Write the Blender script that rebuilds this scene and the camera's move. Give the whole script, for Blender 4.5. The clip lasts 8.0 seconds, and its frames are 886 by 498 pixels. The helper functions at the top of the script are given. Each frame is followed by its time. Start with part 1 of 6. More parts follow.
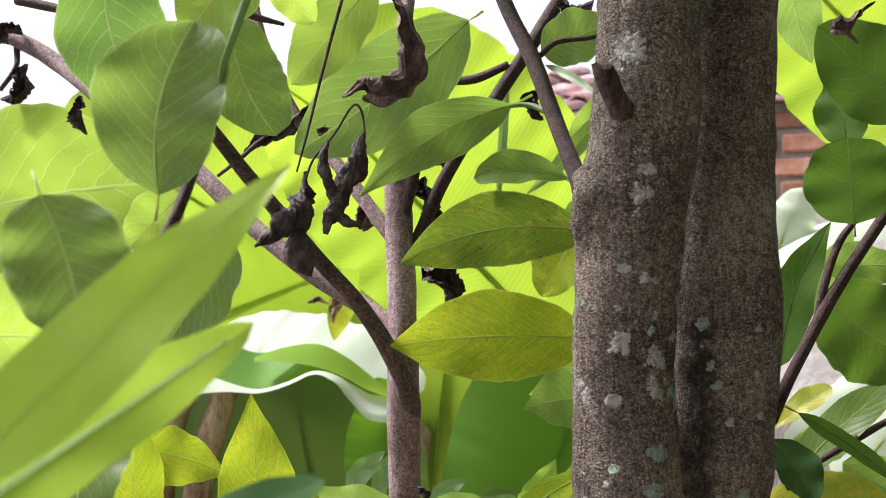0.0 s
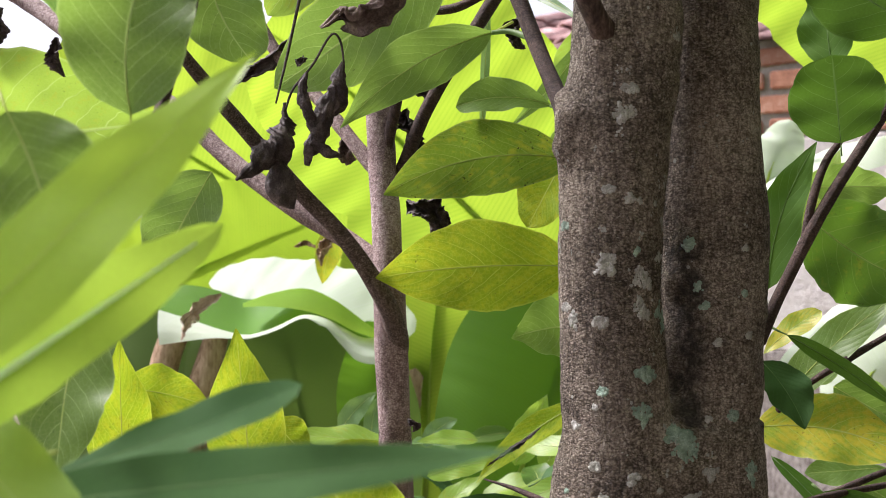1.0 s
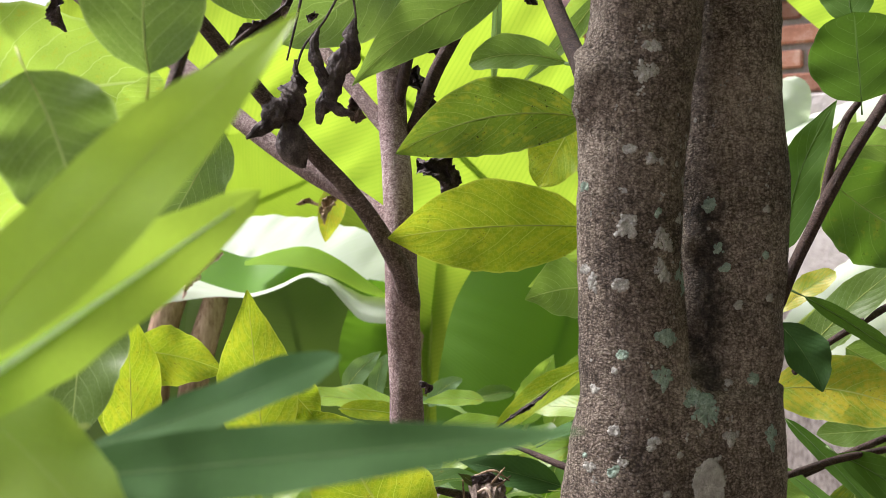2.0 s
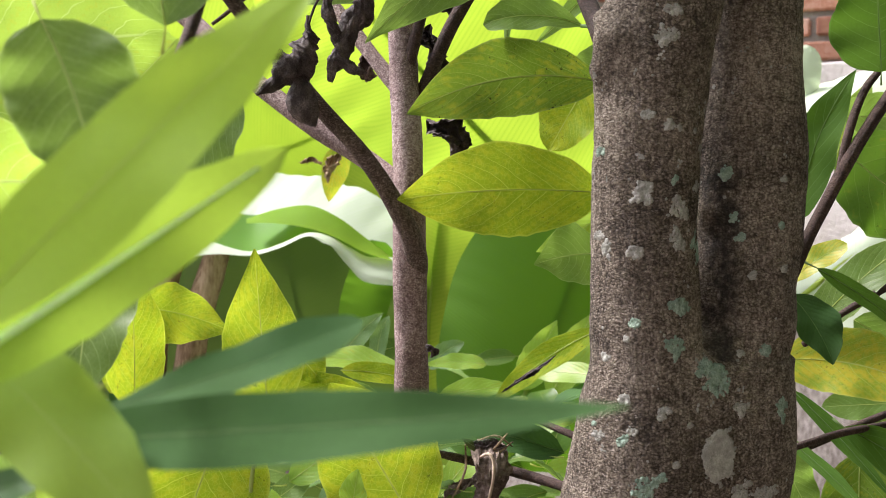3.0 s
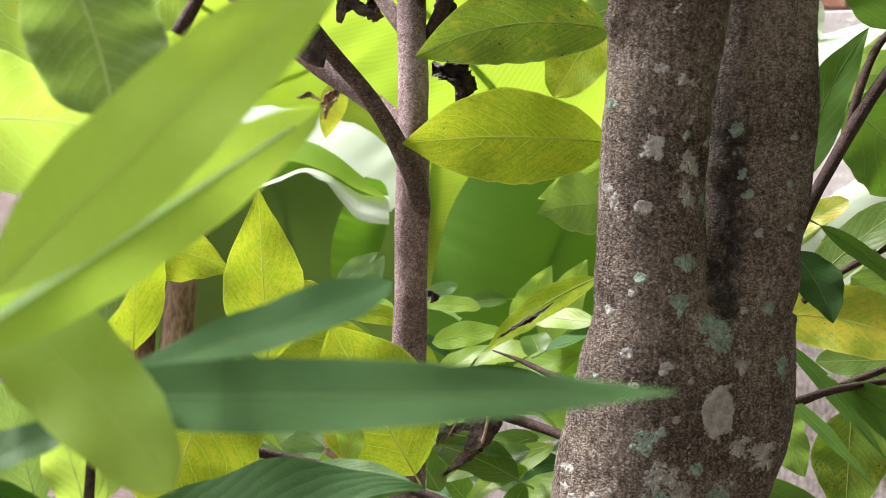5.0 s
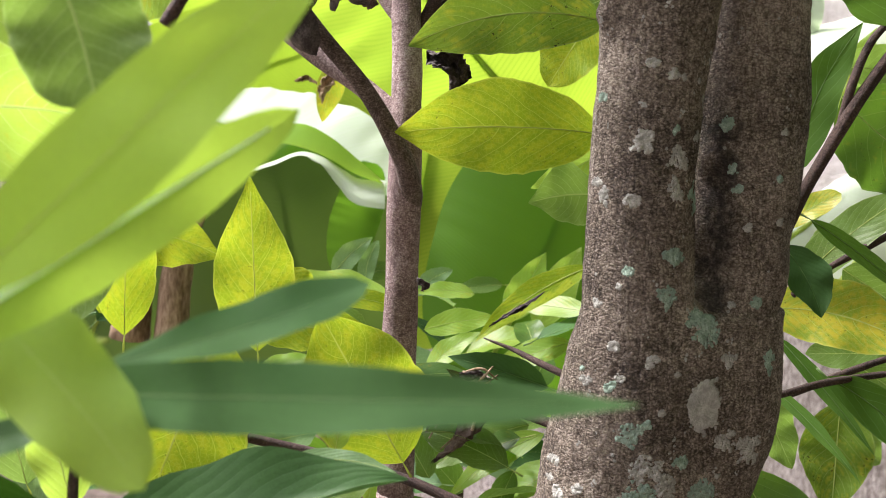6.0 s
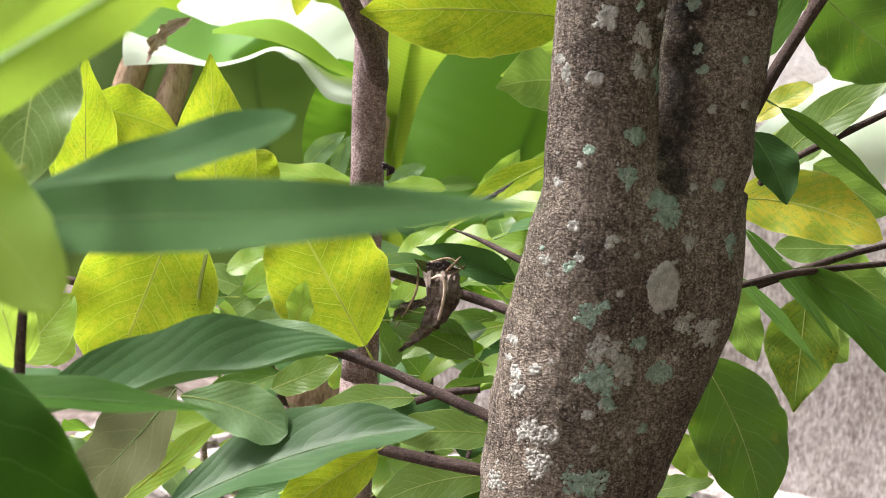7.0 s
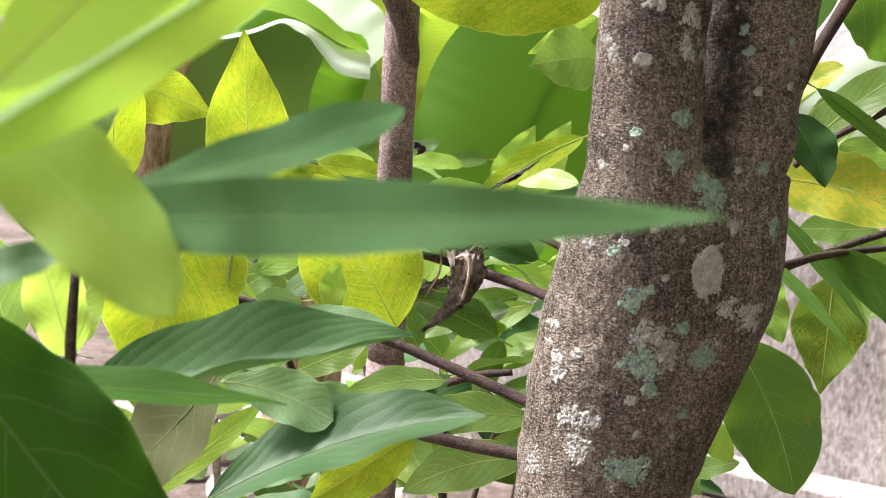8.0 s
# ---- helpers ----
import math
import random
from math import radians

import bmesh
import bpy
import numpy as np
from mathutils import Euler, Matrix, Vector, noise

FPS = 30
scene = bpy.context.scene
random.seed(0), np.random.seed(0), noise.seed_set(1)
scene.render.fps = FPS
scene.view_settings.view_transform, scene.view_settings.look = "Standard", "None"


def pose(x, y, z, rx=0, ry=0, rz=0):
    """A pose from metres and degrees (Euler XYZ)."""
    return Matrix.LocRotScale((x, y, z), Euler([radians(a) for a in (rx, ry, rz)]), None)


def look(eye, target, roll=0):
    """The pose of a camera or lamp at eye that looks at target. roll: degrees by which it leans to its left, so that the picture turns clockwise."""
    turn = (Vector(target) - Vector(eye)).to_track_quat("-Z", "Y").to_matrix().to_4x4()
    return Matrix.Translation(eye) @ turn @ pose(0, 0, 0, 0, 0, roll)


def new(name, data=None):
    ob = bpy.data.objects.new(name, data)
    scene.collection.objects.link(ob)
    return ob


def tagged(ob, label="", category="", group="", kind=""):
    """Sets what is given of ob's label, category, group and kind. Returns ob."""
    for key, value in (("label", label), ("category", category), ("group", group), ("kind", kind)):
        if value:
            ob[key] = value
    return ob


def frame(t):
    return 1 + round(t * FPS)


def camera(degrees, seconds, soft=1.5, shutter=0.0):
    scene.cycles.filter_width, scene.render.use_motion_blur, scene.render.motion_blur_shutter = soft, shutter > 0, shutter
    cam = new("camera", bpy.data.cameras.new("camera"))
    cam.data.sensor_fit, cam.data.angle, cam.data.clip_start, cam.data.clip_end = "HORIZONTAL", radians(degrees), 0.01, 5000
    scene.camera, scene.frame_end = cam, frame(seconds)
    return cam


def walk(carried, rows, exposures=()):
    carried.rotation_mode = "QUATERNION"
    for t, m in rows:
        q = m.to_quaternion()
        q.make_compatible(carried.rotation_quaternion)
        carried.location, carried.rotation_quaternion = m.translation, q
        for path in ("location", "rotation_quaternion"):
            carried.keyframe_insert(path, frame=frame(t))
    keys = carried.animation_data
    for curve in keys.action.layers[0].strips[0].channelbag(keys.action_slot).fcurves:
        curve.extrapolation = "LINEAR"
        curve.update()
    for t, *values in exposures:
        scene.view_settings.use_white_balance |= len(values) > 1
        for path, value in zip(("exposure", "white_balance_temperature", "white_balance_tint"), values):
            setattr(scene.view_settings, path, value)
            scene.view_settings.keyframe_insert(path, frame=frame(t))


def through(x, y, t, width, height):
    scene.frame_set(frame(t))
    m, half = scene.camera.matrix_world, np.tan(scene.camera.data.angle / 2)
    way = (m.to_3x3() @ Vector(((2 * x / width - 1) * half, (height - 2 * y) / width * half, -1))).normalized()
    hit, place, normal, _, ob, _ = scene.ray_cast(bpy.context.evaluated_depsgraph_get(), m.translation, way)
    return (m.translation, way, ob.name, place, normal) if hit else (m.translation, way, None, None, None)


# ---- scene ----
cam = camera(36.0, 8.0, soft=0.5)
PATH = [
    (0, (-0.0000, 0.0000, 1.4200), (0.0000, 1.9973, 1.5247), -0.00),
    (0.5, (0.0149, -0.0029, 1.4052), (0.0156, 1.9938, 1.5187), -0.69),
    (1, (0.0086, 0.0145, 1.3913), (0.0192, 2.0141, 1.4310), -1.44),
    (1.5, (-0.0095, 0.0350, 1.4012), (0.0086, 2.0349, 1.4094), -1.49),
    (1.7, (-0.0114, 0.0356, 1.3989), (0.0089, 2.0355, 1.3927), -1.51),
    (2.8, (-0.0338, 0.0547, 1.3976), (-0.0011, 2.0532, 1.3279), -0.42),
    (3, (-0.0331, 0.0578, 1.3990), (-0.0020, 2.0559, 1.3160), -0.08),
    (3.5, (-0.0342, 0.0665, 1.3950), (-0.0003, 2.0613, 1.2556), 0.41),
    (4, (-0.0403, 0.0607, 1.4069), (0.0012, 2.0540, 1.2481), 1.05),
    (4.5, (-0.0514, 0.0673, 1.4118), (-0.0020, 2.0594, 1.2413), 1.57),
    (4.7, (-0.0562, 0.0691, 1.4098), (-0.0004, 2.0608, 1.2364), 1.60),
    (5.8, (-0.0490, 0.0519, 1.4280), (0.0068, 2.0406, 1.2231), 2.38),
    (6, (-0.0441, 0.0633, 1.4243), (0.0123, 2.0512, 1.2126), 2.57),
    (6.5, (-0.0216, 0.0621, 1.3941), (0.0436, 2.0367, 1.0830), 2.96),
    (7, (-0.0134, 0.0677, 1.3847), (0.0628, 2.0394, 1.0585), 3.32),
    (7.5, (-0.0339, 0.0755, 1.3927), (0.0645, 2.0455, 1.0622), 3.48),
    (8, (-0.0745, 0.0928, 1.3907), (0.0394, 2.0550, 1.0211), 3.81),
]
walk(cam, [(t, look(eye, target, roll)) for t, eye, target, roll in PATH],
     exposures=[(0, 0.84, 6150, 22), (1.5, 0.83, 6200, 21), (3.5, 1.02, 6250, 20), (4.5, 1.04, 6250, 20), (6.0, 1.07, 6250, 20), (6.5, 1.16, 6250, 19), (7.0, 1.20, 6250, 18), (7.5, 1.26, 6250, 19), (8.0, 1.42, 6200, 20)])
cam.data.dof.use_dof = True
cam.data.dof.focus_distance = 1.5
cam.data.dof.aperture_fstop = cam.data.lens / 1000 / 0.0052

# ---------------------------------------------------------------- light
SUN_ELEVATION, SUN_AZIMUTH = radians(50), radians(-68)
world = bpy.data.worlds.new("overcast_sky")
scene.world = world
world.use_nodes = True
wn, wl = world.node_tree.nodes, world.node_tree.links
sky = wn.new("ShaderNodeTexSky")
sky.sky_type = "NISHITA"
sky.sun_disc = False
sky.sun_elevation, sky.sun_rotation = SUN_ELEVATION, SUN_AZIMUTH
sky.air_density, sky.dust_density = 1.0, 4.0
haze = wn.new("ShaderNodeHueSaturation")
haze.inputs["Saturation"].default_value = 0.25
wl.new(sky.outputs[0], haze.inputs["Color"])
wl.new(haze.outputs[0], wn["Background"].inputs["Color"])
wn["Background"].inputs["Strength"].default_value = 0.142

sun = new("sun", bpy.data.lights.new("sun", "SUN"))
sun.data.energy, sun.data.angle, sun.data.color = 5.0, radians(12), (1.0, 0.95, 0.87)
sun_from = Vector((math.sin(SUN_AZIMUTH) * math.cos(SUN_ELEVATION), math.cos(SUN_AZIMUTH) * math.cos(SUN_ELEVATION), math.sin(SUN_ELEVATION)))
sun.matrix_world = look(sun_from * 30, (0, 0, 0))


# ---------------------------------------------------------------- materials
def graph(name):
    m = bpy.data.materials.new(name)
    m.use_nodes = True
    t = m.node_tree
    t.nodes.clear()
    out = t.nodes.new("ShaderNodeOutputMaterial")

    def add(kind, **ins):
        n = t.nodes.new("ShaderNode" + kind)
        for k, v in ins.items():
            key = int(k[1:]) if k[0] == "_" and k[1:].isdigit() else k.replace("_", " ")
            if isinstance(v, bpy.types.NodeSocket):
                t.links.new(v, n.inputs[key])
            else:
                n.inputs[key].default_value = v
        return n

    return m, out, add, t


def op(add, kind, a, b=None, clamp=False):
    n = add("Math", _0=a) if b is None else add("Math", _0=a, _1=b)
    n.operation, n.use_clamp = kind, clamp
    return n.outputs[0]


def mixc(add, fac, a, b, blend="MIX"):
    n = add("Mix")
    n.data_type, n.blend_type = "RGBA", blend
    for i, v in ((0, fac), (6, a), (7, b)):
        if isinstance(v, bpy.types.NodeSocket):
            n.id_data.links.new(v, n.inputs[i])
        else:
            n.inputs[i].default_value = v
    return n.outputs[2]


def rgb(r, g, b):
    return (r, g, b, 1.0)


def ramp(add, fac, stops):
    n = add("ValToRGB", Fac=fac)
    el = n.color_ramp.elements
    while len(el) < len(stops):
        el.new(0.5)
    for e, (p, c) in zip(el, stops):
        e.position, e.color = p, (c if len(c) == 4 else (*c, 1.0))
    return n.outputs[0]


def noise_tex(add, scale, detail=4.0, rough=0.55, vector=None, out="Fac"):
    n = add("TexNoise", Scale=scale, Detail=detail, Roughness=rough)
    if vector is not None:
        n.id_data.links.new(vector, n.inputs["Vector"])
    return n.outputs[out]


def leaf_material(name, dark, light, through, vein, veins=9, slant=0.35, patch=None, patch_at=0.55, spots=0.0, gloss=0.42, shine=0.35, thin=0.45, vein_mix=0.8, net=0.25, relief=0.22):
    """A living leaf: blade, pinnate veins, mottling, specks; light passes through it."""
    m, out, add, t = graph(name)
    uv = add("UVMap").outputs[0]
    s = add("SeparateXYZ", Vector=uv)
    u, v = s.outputs[0], s.outputs[1]
    side = op(add, "ABSOLUTE", v)
    rnd = add("ObjectInfo").outputs["Random"]
    pos = add("TexCoord").outputs["Object"]
    wob = op(add, "MULTIPLY", op(add, "SUBTRACT", noise_tex(add, 40.0, 1.0, vector=pos), 0.5), 0.45)
    curve = op(add, "MULTIPLY", op(add, "POWER", side, 1.25), slant)
    line = op(add, "ADD", op(add, "MULTIPLY", op(add, "SUBTRACT", u, curve), veins), op(add, "ADD", wob, op(add, "MULTIPLY", op(add, "SIGN", v), 0.17)))
    saw = op(add, "ABSOLUTE", op(add, "SUBTRACT", op(add, "FRACT", line), 0.5))
    lateral = add("MapRange", Value=saw, _1=0.462, _2=0.492)
    lateral = op(add, "MULTIPLY", lateral.outputs[0], op(add, "SUBTRACT", 1.0, op(add, "MULTIPLY", side, 0.55)), True)
    mid = add("MapRange", Value=side, _1=0.035, _2=0.012).outputs[0]
    net_tex = add("TexVoronoi", Vector=pos, Scale=210.0)
    net_tex.feature = "DISTANCE_TO_EDGE"
    fine = add("MapRange", Value=net_tex.outputs["Distance"], _1=0.09, _2=0.0).outputs[0]
    vein_mask = op(add, "MAXIMUM", op(add, "MAXIMUM", lateral, mid), op(add, "MULTIPLY", fine, net))
    big = noise_tex(add, 17.0, 3.0, vector=pos)
    tone = add("MapRange", Value=op(add, "ADD", big, op(add, "MULTIPLY", op(add, "SUBTRACT", rnd, 0.5), 0.35)), _1=0.3, _2=0.7).outputs[0]
    col = mixc(add, tone, dark, light)
    grain = noise_tex(add, 400.0, 2.0, vector=pos)
    col = mixc(add, 0.5, col, mixc(add, grain, rgb(0.25, 0.25, 0.25), rgb(0.75, 0.75, 0.75)), "OVERLAY")
    thr = mixc(add, op(add, "MULTIPLY", tone, 0.6), through, light)
    if patch is not None:
        between = op(add, "SUBTRACT", 0.5, saw)
        blot = op(add, "ADD", op(add, "MULTIPLY", noise_tex(add, 40.0, 3.0, 0.6, vector=pos), 0.6), op(add, "MULTIPLY", noise_tex(add, 150.0, 3.0, 0.6, vector=pos), 0.4))
        p = add("MapRange", Value=op(add, "ADD", blot, op(add, "MULTIPLY", between, 0.25)), _1=patch_at - 0.02, _2=patch_at + 0.14).outputs[0]
        p = op(add, "MULTIPLY", p, 0.68)
        col = mixc(add, p, col, patch)
        thr = mixc(add, p, thr, patch)
    col = mixc(add, op(add, "MULTIPLY", vein_mask, vein_mix), col, vein)
    thr = mixc(add, op(add, "MULTIPLY", vein_mask, vein_mix * 0.8), thr, vein)
    rim = add("MapRange", Value=side, _1=0.95, _2=0.99).outputs[0]
    col = mixc(add, op(add, "MULTIPLY", rim, 0.6 * vein_mix), col, vein)
    thr = mixc(add, op(add, "MULTIPLY", rim, 0.6 * vein_mix), thr, vein)
    if spots:
        sp = noise_tex(add, 330.0, 2.0, 0.5, vector=pos)
        where = noise_tex(add, 30.0, 2.0, vector=pos)
        k = op(add, "MULTIPLY", add("MapRange", Value=sp, _1=0.64, _2=0.70).outputs[0], add("MapRange", Value=where, _1=0.45, _2=0.62).outputs[0])
        k = op(add, "MULTIPLY", k, spots)
        col = mixc(add, k, col, rgb(0.03, 0.025, 0.01))
        thr = mixc(add, k, thr, rgb(0.02, 0.015, 0.005))
    height = op(add, "ADD", op(add, "MULTIPLY", op(add, "MAXIMUM", lateral, mid), -0.6), op(add, "ADD", op(add, "MULTIPLY", fine, -0.12), op(add, "MULTIPLY", add("MapRange", Value=saw, _1=0.0, _2=0.5).outputs[0], -0.5)))
    bump = add("Bump", Strength=relief, Distance=0.0012, Height=height).outputs[0]
    skin = add("BsdfPrincipled", Base_Color=col, Roughness=gloss, Normal=bump)
    skin.inputs["Specular IOR Level"].default_value = shine
    lit = add("BsdfTranslucent", Color=thr, Normal=bump)
    both = add("MixShader", Fac=thin, _1=skin.outputs[0], _2=lit.outputs[0])
    t.links.new(both.outputs[0], out.inputs["Surface"])
    return m


def banana_material(name, dark, light, through, vein, thin=0.5, lines=0.2, contrast=0.6):
    """A banana leaf: close parallel ribs running out from the midrib."""
    m, out, add, t = graph(name)
    s = add("SeparateXYZ", Vector=add("UVMap").outputs[0])
    u, v = s.outputs[0], s.outputs[1]
    pos = add("TexCoord").outputs["Object"]
    side = op(add, "ABSOLUTE", v)
    line = op(add, "SUBTRACT", u, op(add, "MULTIPLY", side, 0.10))
    rib = add("TexNoise", Scale=1.0, Detail=2.0)
    rib.noise_dimensions = "1D"
    t.links.new(op(add, "MULTIPLY", line, 120.0), rib.inputs["W"])
    rib = rib.outputs["Fac"]
    wave = op(add, "SINE", op(add, "MULTIPLY", line, 560.0))
    fine = op(add, "ADD", op(add, "MULTIPLY", rib, 0.8), op(add, "MULTIPLY", wave, 0.1))
    tone = add("MapRange", Value=op(add, "ADD", op(add, "MULTIPLY", op(add, "SUBTRACT", fine, 0.4), contrast), op(add, "ADD", op(add, "MULTIPLY", noise_tex(add, 5.0, 3.0, vector=pos), 0.5), 0.28)), _1=0.35, _2=0.75).outputs[0]
    col = mixc(add, tone, dark, light)
    thr = mixc(add, tone, through, light)
    line_fac = add("MapRange", Value=wave, _1=0.55, _2=1.0).outputs[0]
    col = mixc(add, op(add, "MULTIPLY", line_fac, lines), col, vein)
    thr = mixc(add, op(add, "MULTIPLY", line_fac, lines), thr, vein)
    bump = add("Bump", Strength=0.3, Distance=0.0015, Height=fine).outputs[0]
    skin = add("BsdfPrincipled", Base_Color=col, Roughness=0.55, Normal=bump)
    skin.inputs["Specular IOR Level"].default_value = 0.3
    lit = add("BsdfTranslucent", Color=thr)
    both = add("MixShader", Fac=thin, _1=skin.outputs[0], _2=lit.outputs[0])
    t.links.new(both.outputs[0], out.inputs["Surface"])
    return m


def rough_material(name, stops, scale, bump_scale, bump_depth, rough=0.8, fine_scale=None, stretch=(1, 1, 1), fine=0.35):
    """A matt, mottled surface with two scales of variation."""
    m, out, add, t = graph(name)
    mp = add("Mapping", Vector=add("TexCoord").outputs["Object"], Scale=stretch)
    p = mp.outputs[0]
    a = noise_tex(add, scale, 6.0, 0.6, p)
    b = noise_tex(add, fine_scale or scale * 9, 4.0, 0.6, p)
    fac = op(add, "ADD", op(add, "MULTIPLY", a, 1.0 - fine), op(add, "MULTIPLY", b, fine))
    col = ramp(add, add("MapRange", Value=fac, _1=0.33, _2=0.67).outputs[0], stops)
    h = noise_tex(add, bump_scale, 6.0, 0.65, p)
    bump = add("Bump", Strength=0.8, Distance=bump_depth, Height=h).outputs[0]
    sh = add("BsdfPrincipled", Base_Color=col, Roughness=rough, Normal=bump)
    sh.inputs["Specular IOR Level"].default_value = 0.25
    t.links.new(sh.outputs[0], out.inputs["Surface"])
    return m


def bark_material(name, stops, ridge=1.0, pale=0.5):
    """Young smooth bark: fine vertical wrinkles crossed by short level cracks, raised pores, pale crust."""
    m, out, add, t = graph(name)
    obj = add("TexCoord").outputs["Object"]
    bent = add("MixRGB", Fac=0.010, Color1=obj, Color2=noise_tex(add, 70.0, 2.0, 0.5, obj, "Color")).outputs[0]
    cell_v = add("Mapping", Vector=bent, Scale=(1, 1, 1.45)).outputs[0]
    long_v = add("Mapping", Vector=obj, Scale=(1, 1, 0.24)).outputs[0]
    wide_v = add("Mapping", Vector=obj, Scale=(0.7, 0.7, 1.2)).outputs[0]
    cell = add("TexVoronoi", Vector=cell_v, Scale=330.0 / ridge ** 0.5)
    grain = add("MapRange", Value=cell.outputs["Distance"], _1=0.75, _2=0.10).outputs[0]
    each = add("SeparateColor", Color=cell.outputs["Color"]).outputs[1]
    wr = noise_tex(add, 185.0, 6.0, 0.72, long_v)
    cr = noise_tex(add, 150.0, 5.0, 0.68, wide_v)
    big = noise_tex(add, 9.0, 5.0, 0.62, obj)
    # scales in upright columns, crossed by short level cracks
    shift = add("SeparateColor", Color=noise_tex(add, 75.0, 4.0, 0.7, obj, "Color"))
    place = add("SeparateXYZ", Vector=obj)
    row = op(add, "ADD", op(add, "SUBTRACT", place.outputs[0], op(add, "MULTIPLY", place.outputs[1], 0.5)), op(add, "MULTIPLY", shift.outputs[0], 0.0150))
    col_z = op(add, "ADD", place.outputs[2], op(add, "MULTIPLY", shift.outputs[1], 0.0150))
    scales = add("TexBrick", Vector=add("CombineXYZ", X=col_z, Y=row).outputs[0], Color1=rgb(0, 0, 0), Color2=rgb(1, 1, 1), Mortar=rgb(0.2, 0.2, 0.2))
    for key, value in (("Scale", 1.0), ("Mortar Size", 0.0007 * ridge), ("Mortar Smooth", 1.0), ("Brick Width", 0.0050 * ridge), ("Row Height", 0.0034 * ridge)):
        scales.inputs[key].default_value = value
    crack = scales.outputs["Fac"]
    flake = add("SeparateColor", Color=scales.outputs["Color"]).outputs[0]
    grain = op(add, "SUBTRACT", op(add, "ADD", op(add, "MULTIPLY", grain, 0.7), op(add, "MULTIPLY", flake, 0.40)), op(add, "MULTIPLY", crack, 0.16))
    tone = op(add, "ADD", op(add, "ADD", op(add, "MULTIPLY", wr, 0.48), op(add, "MULTIPLY", grain, 0.36)), op(add, "ADD", op(add, "MULTIPLY", big, 0.85), op(add, "ADD", op(add, "MULTIPLY", cr, 0.42), op(add, "MULTIPLY", each, 0.14))))
    col = ramp(add, add("MapRange", Value=tone, _1=0.84, _2=1.34).outputs[0], stops)
    pore_v = add("Mapping", Vector=bent, Scale=(1, 1, 2.1)).outputs[0]
    pore = add("TexVoronoi", Vector=pore_v, Scale=230.0 / ridge ** 0.5)
    keep = add("SeparateColor", Color=pore.outputs["Color"]).outputs[0]
    dot = op(add, "MULTIPLY", add("MapRange", Value=pore.outputs["Distance"], _1=0.46, _2=0.24).outputs[0], add("MapRange", Value=keep, _1=0.66, _2=0.90).outputs[0])
    col = mixc(add, op(add, "MULTIPLY", dot, 1.0 * pale, True), col, rgb(0.56, 0.48, 0.41))
    crust = op(add, "MULTIPLY", add("MapRange", Value=noise_tex(add, 75.0, 6.0, 0.72, obj), _1=0.60, _2=0.66).outputs[0], add("MapRange", Value=noise_tex(add, 11.0, 2.0, 0.5, obj), _1=0.50, _2=0.62).outputs[0])
    col = mixc(add, op(add, "MULTIPLY", crust, 0.5 * pale), col, rgb(0.38, 0.38, 0.32))
    # groove stain, and the hind stem's shade darkened into the bark colour
    stain_shade = add("Attribute")
    stain_shade.attribute_name = "stain_shade"
    blotch = op(add, "ADD", stain_shade.outputs["Fac"], op(add, "MULTIPLY", op(add, "SUBTRACT", noise_tex(add, 130.0, 5.0, 0.7, obj), 0.5), 1.5))
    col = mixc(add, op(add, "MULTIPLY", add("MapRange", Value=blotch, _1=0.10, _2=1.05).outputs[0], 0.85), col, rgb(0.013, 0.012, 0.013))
    h = op(add, "ADD", op(add, "ADD", op(add, "MULTIPLY", wr, 1.25), op(add, "MULTIPLY", cr, 0.40)), op(add, "ADD", op(add, "MULTIPLY", grain, 0.45), op(add, "MULTIPLY", dot, 0.55)))
    bump = add("Bump", Strength=1.0, Distance=0.0050 * ridge, Height=h).outputs[0]
    sh = add("BsdfPrincipled", Base_Color=col, Roughness=0.72, Normal=bump)
    sh.inputs["Specular IOR Level"].default_value = 0.3
    t.links.new(sh.outputs[0], out.inputs["Surface"])
    return m


def stalk_material(name, a, b, thin=0.5):
    """Juicy leaf stalk and midrib that lets some light through."""
    m, out, add, t = graph(name)
    pos = add("TexCoord").outputs["Object"]
    col = mixc(add, noise_tex(add, 80.0, 3.0, vector=pos), a, b)
    skin = add("BsdfPrincipled", Base_Color=col, Roughness=0.5)
    lit = add("BsdfTranslucent", Color=b)
    both = add("MixShader", Fac=thin, _1=skin.outputs[0], _2=lit.outputs[0])
    t.links.new(both.outputs[0], out.inputs["Surface"])
    return m


M = {}
M["yellow"] = leaf_material("leaf_yellowing", rgb(0.120, 0.215, 0.010), rgb(0.205, 0.305, 0.014), rgb(0.40, 0.55, 0.015), rgb(0.56, 0.64, 0.11), patch=rgb(0.42, 0.47, 0.02), patch_at=0.54, spots=0.5, thin=0.5, vein_mix=0.68, net=0.36, shine=0.14)
M["lime"] = leaf_material("leaf_lime", rgb(0.14, 0.27, 0.03), rgb(0.23, 0.37, 0.045), rgb(0.52, 0.77, 0.09), rgb(0.52, 0.68, 0.22), patch=rgb(0.42, 0.44, 0.03), patch_at=0.64, spots=0.25, net=0.12, thin=0.56)
M["green"] = leaf_material("leaf_green", rgb(0.065, 0.135, 0.028), rgb(0.11, 0.19, 0.038), rgb(0.32, 0.52, 0.075), rgb(0.42, 0.56, 0.20), spots=0.4, net=0.20, thin=0.52)
M["specked"] = leaf_material("leaf_specked", rgb(0.058, 0.122, 0.016), rgb(0.108, 0.182, 0.020), rgb(0.235, 0.375, 0.02), rgb(0.36, 0.46, 0.14), patch=rgb(0.33, 0.35, 0.025), patch_at=0.60, spots=1.0, net=0.24, vein_mix=0.6, shine=0.16)
